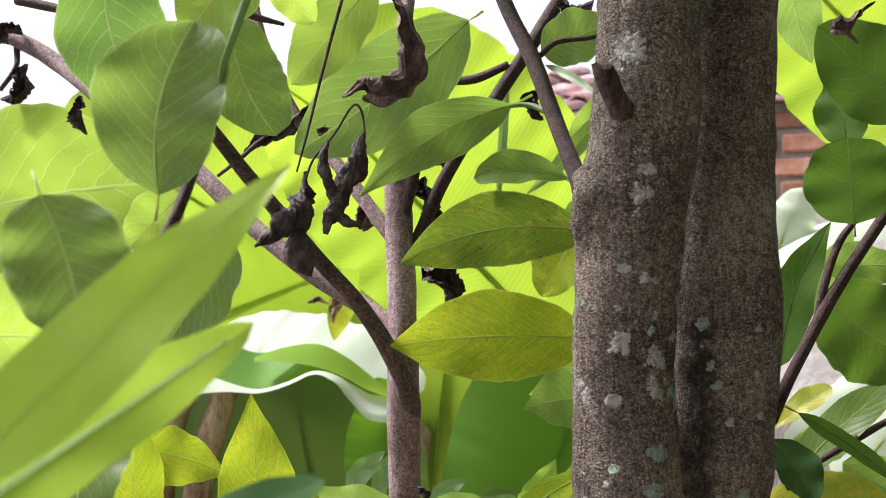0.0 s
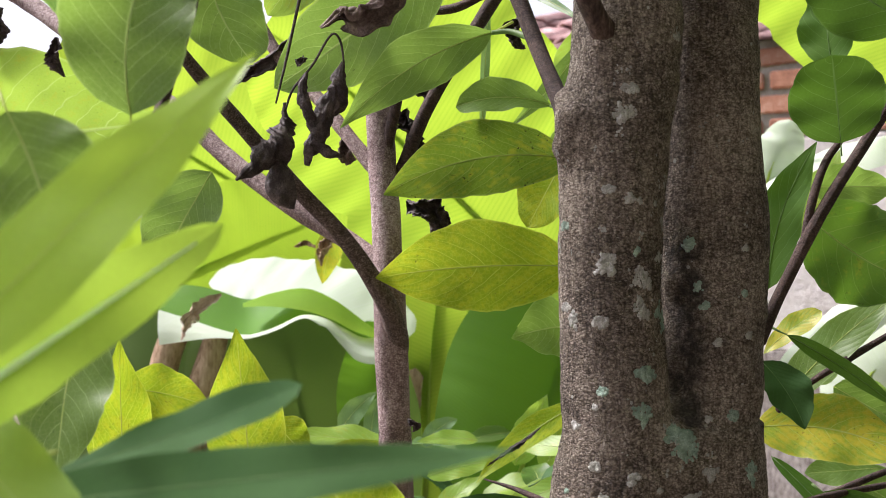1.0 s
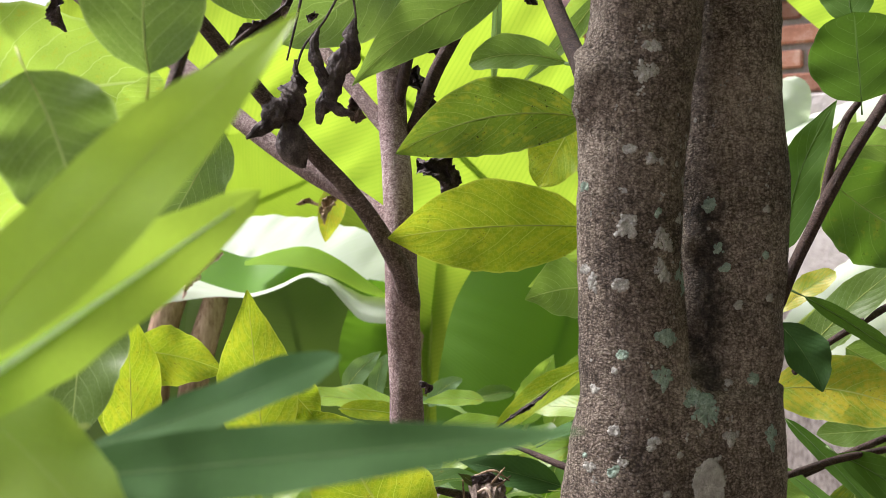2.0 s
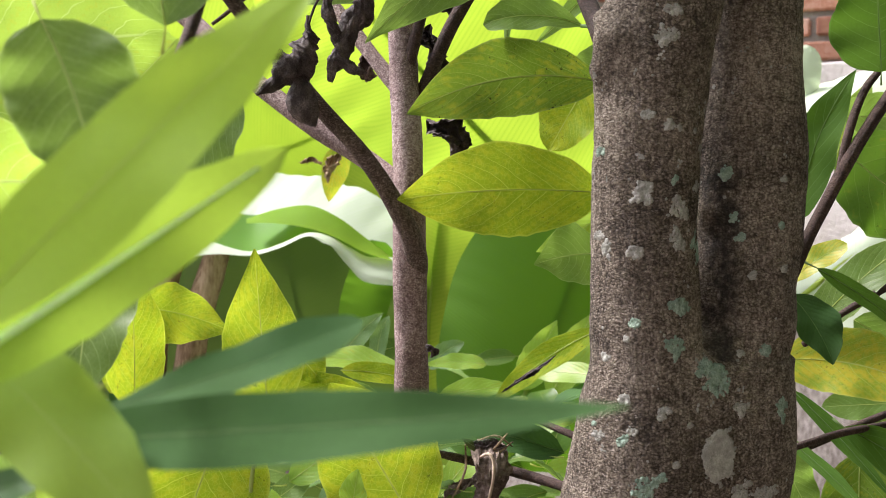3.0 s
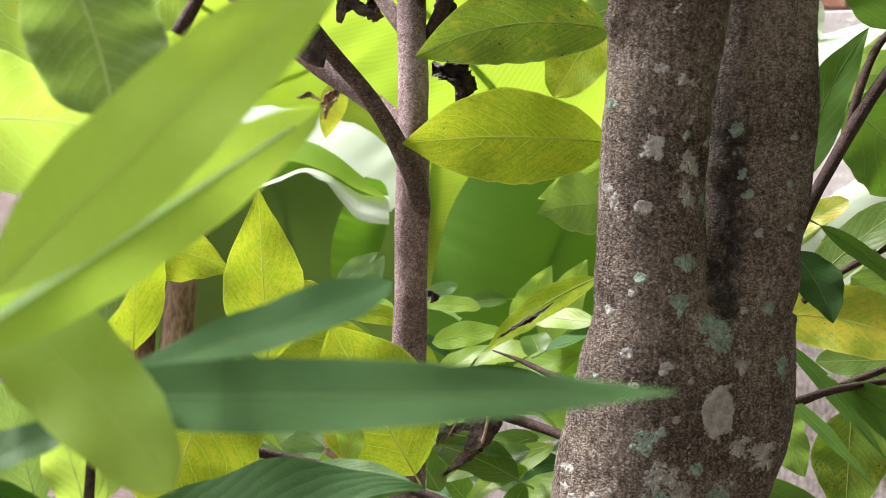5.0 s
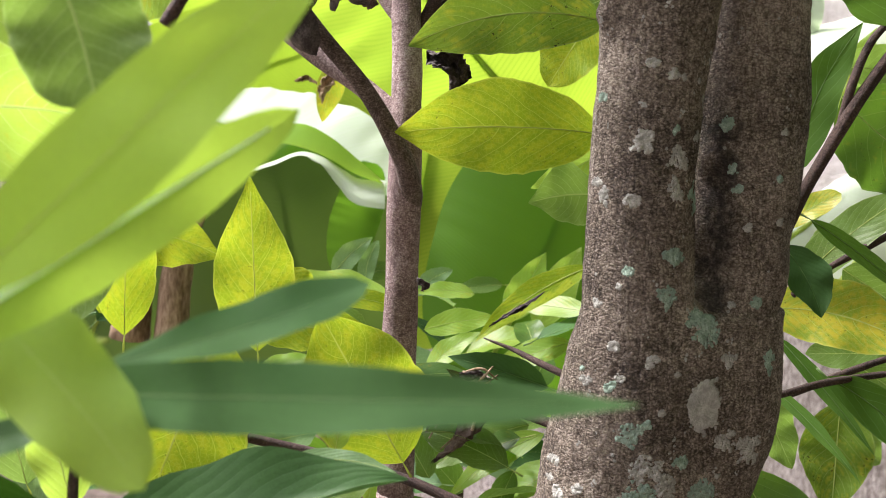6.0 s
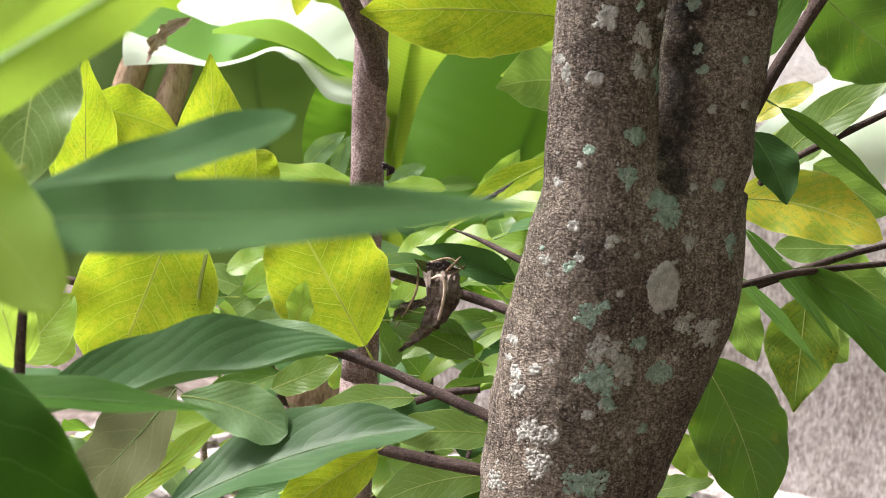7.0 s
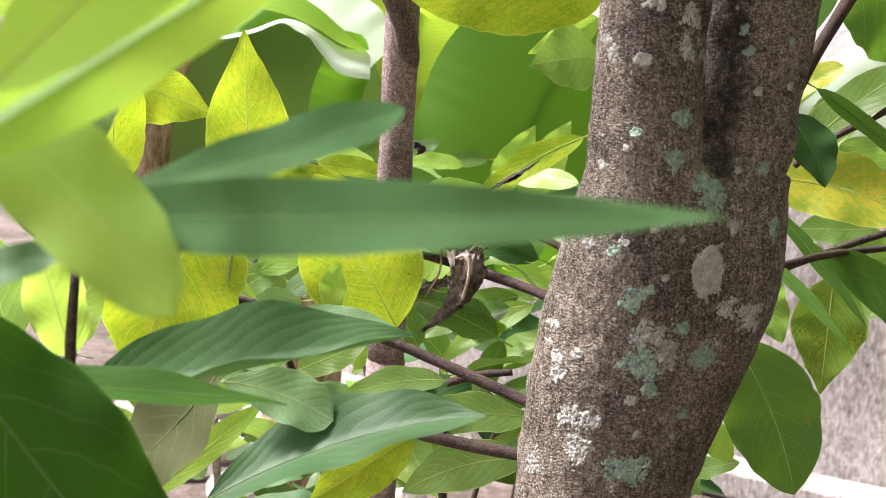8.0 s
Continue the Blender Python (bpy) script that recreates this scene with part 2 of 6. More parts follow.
M["fresh"] = leaf_material("leaf_fresh_green", rgb(0.055, 0.130, 0.028), rgb(0.085, 0.170, 0.036), rgb(0.21, 0.38, 0.06), rgb(0.36, 0.50, 0.19), spots=0.4, net=0.16, thin=0.42)
M["broad"] = leaf_material("leaf_broad", rgb(0.042, 0.105, 0.016), rgb(0.065, 0.140, 0.020), rgb(0.15, 0.30, 0.02), rgb(0.17, 0.27, 0.07), patch=rgb(0.20, 0.24, 0.02), patch_at=0.66, spots=0.5, net=0.1, relief=0.2, veins=7)
M["dark"] = leaf_material("leaf_dark", rgb(0.030, 0.082, 0.020), rgb(0.045, 0.112, 0.028), rgb(0.07, 0.17, 0.02), rgb(0.10, 0.17, 0.07), thin=0.14, shine=0.2, gloss=0.55, relief=0.24, net=0.06, veins=10, slant=0.42, vein_mix=0.18)
M["sleek"] = leaf_material("leaf_sleek_dark", rgb(0.020, 0.056, 0.016), rgb(0.032, 0.078, 0.022), rgb(0.07, 0.17, 0.02), rgb(0.10, 0.17, 0.07), thin=0.14, shine=0.15, gloss=0.5, relief=0.22, net=0.05, veins=9, vein_mix=0.25)
M["near_dark"] = leaf_material("leaf_soft_dark", rgb(0.024, 0.072, 0.020), rgb(0.052, 0.120, 0.036), rgb(0.06, 0.18, 0.03), rgb(0.10, 0.2, 0.09), thin=0.35, shine=0.12, gloss=0.7, vein_mix=0.25, net=0.05, relief=0.05)
M["deep"] = leaf_material("leaf_deep_green", rgb(0.048, 0.115, 0.018), rgb(0.085, 0.175, 0.026), rgb(0.14, 0.30, 0.02), rgb(0.16, 0.28, 0.08), thin=0.3, shine=0.12, gloss=0.6, net=0.05, relief=0.15, veins=7)
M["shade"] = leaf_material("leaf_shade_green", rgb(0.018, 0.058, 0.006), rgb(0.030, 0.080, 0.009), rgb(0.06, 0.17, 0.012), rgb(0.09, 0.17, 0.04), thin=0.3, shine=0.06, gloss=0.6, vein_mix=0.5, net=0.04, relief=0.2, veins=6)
M["under"] = leaf_material("leaf_underside", rgb(0.045, 0.052, 0.018), rgb(0.062, 0.070, 0.026), rgb(0.10, 0.15, 0.02), rgb(0.16, 0.18, 0.08), thin=0.2, shine=0.08, gloss=0.7, vein_mix=0.4, net=0.04, relief=0.1, veins=6)
M["pale"] = leaf_material("leaf_pale", rgb(0.10, 0.20, 0.08), rgb(0.16, 0.28, 0.12), rgb(0.26, 0.42, 0.10), rgb(0.36, 0.48, 0.24), shine=0.4)
M["near"] = leaf_material("leaf_soft_green", rgb(0.26, 0.43, 0.045), rgb(0.33, 0.51, 0.06), rgb(0.54, 0.80, 0.075), rgb(0.42, 0.58, 0.16), vein_mix=0.15, net=0.05, relief=0.06, thin=0.52)
M["near_mid"] = leaf_material("leaf_soft_mid_green", rgb(0.17, 0.30, 0.045), rgb(0.24, 0.37, 0.055), rgb(0.44, 0.64, 0.07), rgb(0.34, 0.48, 0.14), vein_mix=0.2, net=0.05, relief=0.06, thin=0.5)
M["old"] = leaf_material("leaf_gold", rgb(0.14, 0.25, 0.02), rgb(0.26, 0.33, 0.022), rgb(0.48, 0.58, 0.03), rgb(0.5, 0.55, 0.15), patch=rgb(0.56, 0.46, 0.03), patch_at=0.50, spots=0.6, net=0.28)
M["stalk"] = stalk_material("leaf_stalk", rgb(0.34, 0.42, 0.10), rgb(0.55, 0.62, 0.20))
M["stalk_dark"] = stalk_material("leaf_stalk_dark", rgb(0.12, 0.20, 0.06), rgb(0.22, 0.34, 0.12))
# bluish sky reflection on a midrib, put into its colour
M["sheen_rib"] = stalk_material("midrib_sky_sheen", rgb(0.80, 0.90, 0.86), rgb(0.90, 0.97, 0.95), 0.7)
M["bark"] = bark_material("bark", ((0.0, (0.036, 0.027, 0.020)), (0.3, (0.118, 0.093, 0.070)), (0.62, (0.248, 0.204, 0.160)), (1.0, (0.47, 0.41, 0.33))))
M["twig"] = bark_material("twig_bark", ((0.0, (0.021, 0.012, 0.010)), (0.5, (0.062, 0.037, 0.030)), (1.0, (0.132, 0.084, 0.067))), 0.4, 0.08)
M["branch"] = bark_material("branch_bark", ((0.0, (0.032, 0.022, 0.018)), (0.35, (0.085, 0.058, 0.048)), (0.7, (0.17, 0.125, 0.105)), (1.0, (0.30, 0.235, 0.20))), 0.5, 0.14)
M["stub"] = rough_material("broken_wood", ((0.0, (0.020, 0.013, 0.010)), (0.4, (0.058, 0.039, 0.030)), (0.75, (0.12, 0.083, 0.063)), (1.0, (0.24, 0.175, 0.135))), 60, 150, 0.005, 0.85, 240, stretch=(1, 1, 0.22))
M["sapling"] = bark_material("sapling_bark", ((0.0, (0.12, 0.078, 0.074)), (0.3, (0.225, 0.153, 0.145)), (0.62, (0.37, 0.275, 0.262)), (1.0, (0.60, 0.49, 0.47))), 0.6, 0.6)
M["dry"] = rough_material("dried_leaf", ((0.0, (0.012, 0.009, 0.009)), (0.4, (0.040, 0.029, 0.028)), (0.75, (0.095, 0.073, 0.067)), (1.0, (0.19, 0.150, 0.13))), 70, 200, 0.003, 0.62)
M["dry_brown"] = rough_material("dried_leaf_brown", ((0.0, (0.03, 0.019, 0.018)), (0.4, (0.10, 0.068, 0.060)), (0.75, (0.20, 0.148, 0.128)), (1.0, (0.36, 0.285, 0.24))), 40, 160, 0.002, 0.75)
M["straw"] = rough_material("dry_banana_sheath", ((0.0, (0.05, 0.028, 0.016)), (0.35, (0.17, 0.11, 0.06)), (0.6, (0.34, 0.24, 0.15)), (1.0, (0.55, 0.43, 0.30))), 22, 60, 0.004, 0.8, stretch=(1, 1, 0.25))
M["parched"] = rough_material("parched_leaf", ((0.0, (0.30, 0.21, 0.14)), (0.5, (0.55, 0.43, 0.33)), (1.0, (0.75, 0.65, 0.54))), 30, 120, 0.002, 0.8)
M["parched_grey"] = rough_material("withered_leaf_grey", ((0.0, (0.055, 0.040, 0.034)), (0.4, (0.16, 0.125, 0.102)), (0.75, (0.29, 0.235, 0.195)), (1.0, (0.46, 0.39, 0.33))), 45, 160, 0.003, 0.85)
# one banana leaf lit, plain and in shade: light put into the colours
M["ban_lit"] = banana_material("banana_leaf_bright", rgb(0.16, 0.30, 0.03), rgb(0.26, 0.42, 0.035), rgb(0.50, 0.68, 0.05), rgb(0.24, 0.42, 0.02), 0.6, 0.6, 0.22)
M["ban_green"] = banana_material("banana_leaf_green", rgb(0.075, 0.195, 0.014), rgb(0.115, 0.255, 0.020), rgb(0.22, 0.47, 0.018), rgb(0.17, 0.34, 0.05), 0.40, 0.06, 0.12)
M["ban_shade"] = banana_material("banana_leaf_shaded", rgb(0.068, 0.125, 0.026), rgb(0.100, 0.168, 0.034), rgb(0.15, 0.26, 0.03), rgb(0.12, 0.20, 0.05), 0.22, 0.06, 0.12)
M["ban_cup"] = banana_material("banana_leaf_hollow", rgb(0.06, 0.17, 0.012), rgb(0.10, 0.24, 0.018), rgb(0.20, 0.42, 0.02), rgb(0.14, 0.28, 0.04), 0.40, 0.06, 0.10)
# waxy leaf; sunlight and sky sheen are put into the near-white colour
M["ban_pale"] = banana_material("banana_leaf_waxy_sunlit", rgb(0.50, 0.60, 0.46), rgb(0.62, 0.70, 0.58), rgb(0.62, 0.78, 0.42), rgb(0.5, 0.62, 0.44), 0.35, 0.12)
M["rib"] = stalk_material("banana_midrib", rgb(0.24, 0.34, 0.05), rgb(0.55, 0.68, 0.12), 0.6)
M["plaster"] = rough_material("weathered_plaster", ((0.0, (0.18, 0.150, 0.132)), (0.35, (0.35, 0.305, 0.28)), (0.6, (0.49, 0.44, 0.41)), (1.0, (0.70, 0.655, 0.63))), 7, 130, 0.02, 0.9, 110, stretch=(1, 1, 0.40), fine=0.66)
M["plaster_top"] = rough_material("pale_plaster", ((0.0, (0.58, 0.52, 0.49)), (0.5, (0.80, 0.75, 0.72)), (1.0, (0.90, 0.87, 0.85))), 4, 40, 0.008, 0.9, 50)
# dark so that the added east wall bounces little sunlight
M["unseen_dark"] = rough_material("unseen_dark_wall", ((0.0, (0.02, 0.03, 0.012)), (0.5, (0.055, 0.06, 0.03)), (1.0, (0.12, 0.11, 0.08))), 5, 50, 0.02, 0.9, 45)
M["brick"] = rough_material("red_brick", ((0.0, (0.34, 0.15, 0.10)), (0.5, (0.56, 0.27, 0.18)), (1.0, (0.68, 0.46, 0.37))), 18, 90, 0.004, 0.9)
M["mortar"] = rough_material("mortar", ((0.0, (0.22, 0.19, 0.17)), (1.0, (0.46, 0.42, 0.39))), 14, 80, 0.006, 0.95)
M["tile"] = rough_material("clay_roof_tile", ((0.0, (0.10, 0.055, 0.055)), (0.5, (0.30, 0.18, 0.17)), (1.0, (0.50, 0.38, 0.36))), 9, 60, 0.004, 0.85)
M["soil"] = rough_material("soil", ((0.0, (0.05, 0.04, 0.03)), (0.5, (0.13, 0.10, 0.08)), (1.0, (0.30, 0.25, 0.22))), 3, 40, 0.03, 0.95, 25)
M["lichen"] = rough_material("lichen_grey", ((0.0, (0.19, 0.185, 0.162)), (0.5, (0.345, 0.345, 0.31)), (1.0, (0.55, 0.55, 0.495))), 90, 420, 0.0015, 0.9)
M["lichen_green"] = rough_material("lichen_blue_green", ((0.0, (0.13, 0.195, 0.155)), (0.5, (0.26, 0.36, 0.285)), (1.0, (0.46, 0.57, 0.47))), 110, 420, 0.002, 0.9)


# ---------------------------------------------------------------- makers
def smooth(me):
    me.polygons.foreach_set("use_smooth", [True] * len(me.polygons))


def put(name, verts, faces, mat, parent=None, uvs=None, flat=False):
    me = bpy.data.meshes.new(name)
    me.from_pydata([tuple(v) for v in verts], [], faces)
    if uvs is not None:
        layer = me.uv_layers.new(name="UVMap")
        idx = np.empty(len(me.loops), dtype=np.int32)
        me.loops.foreach_get("vertex_index", idx)
        layer.data.foreach_set("uv", np.asarray(uvs, dtype=np.float32)[idx].ravel())
    if not flat:
        smooth(me)
    me.materials.append(mat)
    ob = new(name, me)
    if parent is not None:
        ob.parent = parent
    return ob


def empty(name, at, label, category, group="", kind=""):
    e = new(name)
    e.location = at
    e.empty_display_size = 0.05
    return tagged(e, label, category, group, kind)


def part(name, verts, faces, mat, parent, label="", uvs=None, flat=False):
    """A mesh given in world metres, hung under a thing or a part that is not turned."""
    o = Vector((0, 0, 0))
    p = parent
    while p is not None:
        o += p.location
        p = p.parent
    c = sum((Vector(v) for v in verts), Vector()) / len(verts)
    ob = put(name, [Vector(v) - c for v in verts], faces, mat, parent, uvs, flat)
    ob.location = c - o
    if label:
        ob["label"] = label
    return ob


def spline(points, steps):
    """Points on a smooth curve through rows of numbers."""
    p = np.array(points, float)
    p = np.vstack([2 * p[0] - p[1], p, 2 * p[-1] - p[-2]])
    rows = []
    for i in range(1, len(p) - 2):
        for k in range(steps):
            s = k / steps
            rows.append(0.5 * (2 * p[i] + (p[i + 1] - p[i - 1]) * s + (2 * p[i - 1] - 5 * p[i] + 4 * p[i + 1] - p[i + 2]) * s * s + (3 * p[i] - p[i - 1] - 3 * p[i + 1] + p[i + 2]) * s ** 3))
    rows.append(p[-2])
    return np.array(rows)


def tube(rows, sides=10, cap=True, jitter=0.0, seed=0):
    """Vertices and faces of a round limb along rows of x, y, z, radius."""
    verts, faces = [], []
    n = len(rows)
    ref = Vector((0.31, 0.9, 0.17))
    for i, (x, y, z, r) in enumerate(rows):
        a, b = rows[max(i - 1, 0)], rows[min(i + 1, n - 1)]
        d = Vector((b[0] - a[0], b[1] - a[1], b[2] - a[2])).normalized()
        e1 = d.cross(ref).normalized()
        e2 = d.cross(e1)
        for k in range(sides):
            w = 2 * math.pi * k / sides
            rr = r
            if jitter:
                rr *= 1 + jitter * noise.noise(Vector((x * 30 + seed, math.cos(w) * 1.3 + z * 22, math.sin(w) * 1.3 + y * 30)))
            verts.append(Vector((x, y, z)) + (e1 * math.cos(w) + e2 * math.sin(w)) * rr)
    for i in range(n - 1):
        for k in range(sides):
            q = (k + 1) % sides
            faces.append((i * sides + k, i * sides + q, (i + 1) * sides + q, (i + 1) * sides + k))
    if cap:
        faces.append(tuple(range(sides))[::-1])
        faces.append(tuple((n - 1) * sides + k for k in range(sides)))
    return verts, faces


def limb(name, parent, points, mat, label="", steps=7, sides=12):
    rows = spline(points, steps)
    v, f = tube(rows, sides, True, 0.10, len(points))
    return part(name, v, f, mat, parent, label)


SHAPES = {
    "elliptic": (0.62, 0.72), "acuminate": (0.66, 1.02), "ovate": (0.42, 0.80), "obovate": (0.85, 0.50),
    "round": (0.50, 0.46), "lance": (0.70, 1.25), "oblong": (0.45, 0.50), "strap": (0.50, 0.62),
}
# half-widths from base to tip of leaves that end in a drawn-out point, and of leaves that end in a short one
PROFILES = {
    "drip": ((0, 0.03), (0.05, 0.30), (0.14, 0.64), (0.28, 0.93), (0.42, 1.0), (0.56, 0.91), (0.70, 0.68), (0.82, 0.40), (0.91, 0.19), (0.965, 0.09), (1, 0.02)),
    "acute": ((0, 0.03), (0.05, 0.32), (0.15, 0.66), (0.30, 0.93), (0.45, 1.0), (0.60, 0.95), (0.74, 0.76), (0.86, 0.47), (0.94, 0.22), (1, 0.02)),
}


def half_width(shape, s):
    """How wide half a leaf is at s along it, of 1 at most."""
    if shape in PROFILES:
        us, ws = zip(*PROFILES[shape])
        i = min(max(int(np.searchsorted(us, s)), 1), len(us) - 1)
        a, b = max(i - 2, 0), min(i + 1, len(us) - 1)
        k = (s - us[i - 1]) / (us[i] - us[i - 1])
        span = us[i] - us[i - 1]
        m0 = (ws[i] - ws[a]) / (us[i] - us[a])
        m1 = (ws[b] - ws[i - 1]) / (us[b] - us[i - 1])
        return (2 * k ** 3 - 3 * k * k + 1) * ws[i - 1] + (k ** 3 - 2 * k * k + k) * span * m0 + (3 * k * k - 2 * k ** 3) * ws[i] + (k ** 3 - k * k) * span * m1
    pa, pb = SHAPES[shape]
    peak = (pa / (pa + pb)) ** pa * (pb / (pa + pb)) ** pb
    return max(s, 1e-4) ** pa * max(1 - s, 1e-4) ** pb / peak


def leaf(parent, kind, base, tip, width, normal, shape="elliptic", bend=0.0, side=0.0, fold=0.12, wave=0.0, stalk=0.0, label="", twist=0.0, nu=22, nv=10, rib=1.0):
    """One leaf from its base to its tip, with a midrib and stalk; normal: the way its upper face looks."""
    b, t, up = Vector(base), Vector(tip), Vector(normal)
    axis = t - b
    length = axis.length
    axis.normalize()
    across = axis.cross(up).normalized()
    up = across.cross(axis).normalized()
    seed = noise.noise(b * 37.0) * 9
    wave = wave or 0.034 * width
    verts, uvs, faces, spine = [], [], [], []
    for i in range(nu + 1):
        u = i / nu
        s = u ** 0.92
        arch = 4 * s * (1 - s)
        c = b + axis * (s * length) + up * (bend * arch) + across * (side * arch)
        spine.append(c)
        half = 0.5 * width * half_width(shape, s)
        half *= 1 + 0.05 * noise.noise(Vector((u * 6, seed, 0)))
        w = twist * (s - 0.3)
        a2 = across * math.cos(w) + up * math.sin(w)
        u2 = up * math.cos(w) - across * math.sin(w)
        for k in range(nv + 1):
            v = 2 * k / nv - 1
            ripple = wave * abs(v) ** 1.5 * math.sin(u * 15 + seed + (1.7 if v > 0 else 0)) * (0.4 + arch)
            lift = half * (fold * abs(v) ** 1.2) + ripple + 0.010 * width * noise.noise(Vector((u * 5, v * 2, seed)))
            edge = 1 + 0.055 * noise.noise(Vector((u * 9, seed, 4.0 if v > 0 else 8.0))) + 0.035 * noise.noise(Vector((u * 23, seed, 2.0 if v > 0 else 6.0)))
            verts.append(c + a2 * (half * v * edge * (1 - 0.1 * fold * abs(v))) + u2 * lift)
            uvs.append((u, v))
    for i in range(nu):
        for k in range(nv):
            q = i * (nv + 1) + k
            faces.append((q, q + 1, q + nv + 2, q + nv + 1))
    ob = part("leaf", verts, faces, M[kind], parent, label, uvs)
    r0 = min(0.0014, 0.0055 * length + 0.0003)
    if kind.startswith("near"):
        r0 *= 0.4
    rows = [(*(c + up * r0 * 0.25), r0 * rib * (0.48 - 0.42 * 2 * i / nu)) for i, c in enumerate(spine[:-1:2])]
    if stalk:
        s0 = spine[0] - axis * stalk - up * stalk * 0.25
        mid = (s0 + spine[0]) / 2 - up * stalk * 0.05
        rows = [(*s0, r0 * 1.25), (*mid, r0 * 1.1)] + rows
    v, f = tube(rows, 6)
    part("midrib", v, f, M["sheen_rib"] if rib > 1 else M["stalk_dark"] if kind in ("dark", "near_dark", "shade", "sleek", "under", "deep") else M["stalk"], ob)
    return ob


def dried_leaf(parent, points, width, kind="dry", turns=1.6, seed=1, label=""):
    """A withered leaf that hangs along a line of points: a thin sheet, folded, pleated and torn at its edge."""
    rows = spline(points, 22)
    n, nv = len(rows), 30
    verts, uvs, faces = [], [], []
    ref = Vector((0.2, 0.9, 0.3))
    for i, (x, y, z) in enumerate(rows):
        u = i / (n - 1)
        a, b = rows[max(i - 1, 0)], rows[min(i + 1, n - 1)]
        d = Vector(b - a).normalized()
        e1 = d.cross(ref).normalized()
        e2 = d.cross(e1)
        half = width * (0.05 + 0.95 * math.sin(math.pi * min(1, u * 0.95 + 0.03)) ** 0.9)
        bow = (1.2 + 0.6 * noise.noise(Vector((u * 2, seed, 5.0)))) * turns
        turn = 2.6 * (u - 0.3) * math.copysign(1, math.sin(seed * 3)) + 0.5 * noise.noise(Vector((u * 4, seed, 8.0)))
        e1, e2 = e1 * math.cos(turn) + e2 * math.sin(turn), e2 * math.cos(turn) - e1 * math.sin(turn)
        line, px, py = [], 0.0, 0.0
        for k in range(nv + 1):
            v = 2 * k / nv - 1
            bend = bow * v + 0.9 * math.copysign(1, v) * math.exp(-(v * 5) ** 2) + 0.75 * math.sin(v * 12 + 2.5 * u + seed) + 0.9 * noise.noise(Vector((u * 3.2, v * 3.5, seed * 2.3))) + 0.8 * noise.noise(Vector((u * 15, v * 6, seed)))
            line.append((px, py))
            px += math.cos(bend) / nv
            py += math.sin(bend) / nv
        mx, my = line[nv // 2]
        for k, (px, py) in enumerate(line):
            v = 2 * k / nv - 1
            ragged = 1 + 0.28 * noise.noise(Vector((u * 6, math.copysign(2, v), seed))) * abs(v) + 0.22 * noise.noise(Vector((u * 30, math.copysign(5, v), seed))) * abs(v)
            along = half * (0.22 * noise.noise(Vector((u * 6 + 3, v * 3, seed))) + 0.10 * noise.noise(Vector((u * 30, v * 9, seed))))
            s = half * 2.5 * ragged
            verts.append(Vector((x, y, z)) + e1 * ((px - mx) * s) + e2 * ((py - my) * s) + d * along)
            uvs.append((u, v))
    for i in range(n - 1):
        for k in range(nv):
            q = i * (nv + 1) + k
            faces.append((q, q + 1, q + nv + 2, q + nv + 1))
    ob = part("dried_leaf", verts, faces, M[kind], parent, label, uvs)
    return ob


def banana_leaf(parent, kind, points, width, normal, droop=0.25, curl=0.0, label="", lobe=(0.35, 0.40), notch=0.0, seed=2.0, ripple=1.0, left=1.0, right=1.0, rib=True):
    """A broad banana blade along a midrib line; its halves hang by droop and roll in by curl."""
    rows = spline(points, 12)
    n, nv = len(rows), 28
    up0 = Vector(normal).normalized()
    verts, uvs, faces = [], [], []
    pa, pb = lobe
    peak = (pa / (pa + pb)) ** pa * (pb / (pa + pb)) ** pb
    for i, row in enumerate(rows):
        u = i / (n - 1)
        a, b = rows[max(i - 1, 0)], rows[min(i + 1, n - 1)]
        d = Vector(b - a).normalized()
        ac = d.cross(up0).normalized()
        up = ac.cross(d)
        half = 0.5 * width * max(u, 0.004) ** pa * max(1 - u, 0.004) ** pb / peak
        for k in range(nv + 1):
            v = 2 * k / nv - 1
            s = abs(v)
            ang = droop * s + curl * s * s
            edge = half * s * (left if v < 0 else right)
            if notch:
                edge *= 1 - notch * max(0.0, noise.noise(Vector((u * 14, seed, 1 if v > 0 else -1))) - 0.15) * s
            rip = ripple * 0.016 * s * noise.noise(Vector((u * 8, seed, 3 if v > 0 else -3))) + ripple * 0.004 * s * math.sin(u * 60 + seed)
            verts.append(Vector(row) + ac * (math.copysign(edge * math.cos(ang), v) if v else 0) - up * (edge * math.sin(ang)) + up * rip)
            uvs.append((u, v))
    for i in range(n - 1):
        for k in range(nv):
            q = i * (nv + 1) + k
            faces.append((q, q + 1, q + nv + 2, q + nv + 1))
    ob = part("leaf", verts, faces, M[kind], parent, label, uvs)
    if rib:
        v, f = tube([(*r, 0.009 * (1 - 0.8 * 3 * i / n)) for i, r in enumerate(rows[::3] - np.array(up0) * 0.006)], 8)
        part("midrib", v, f, M["rib"], ob)
    return ob

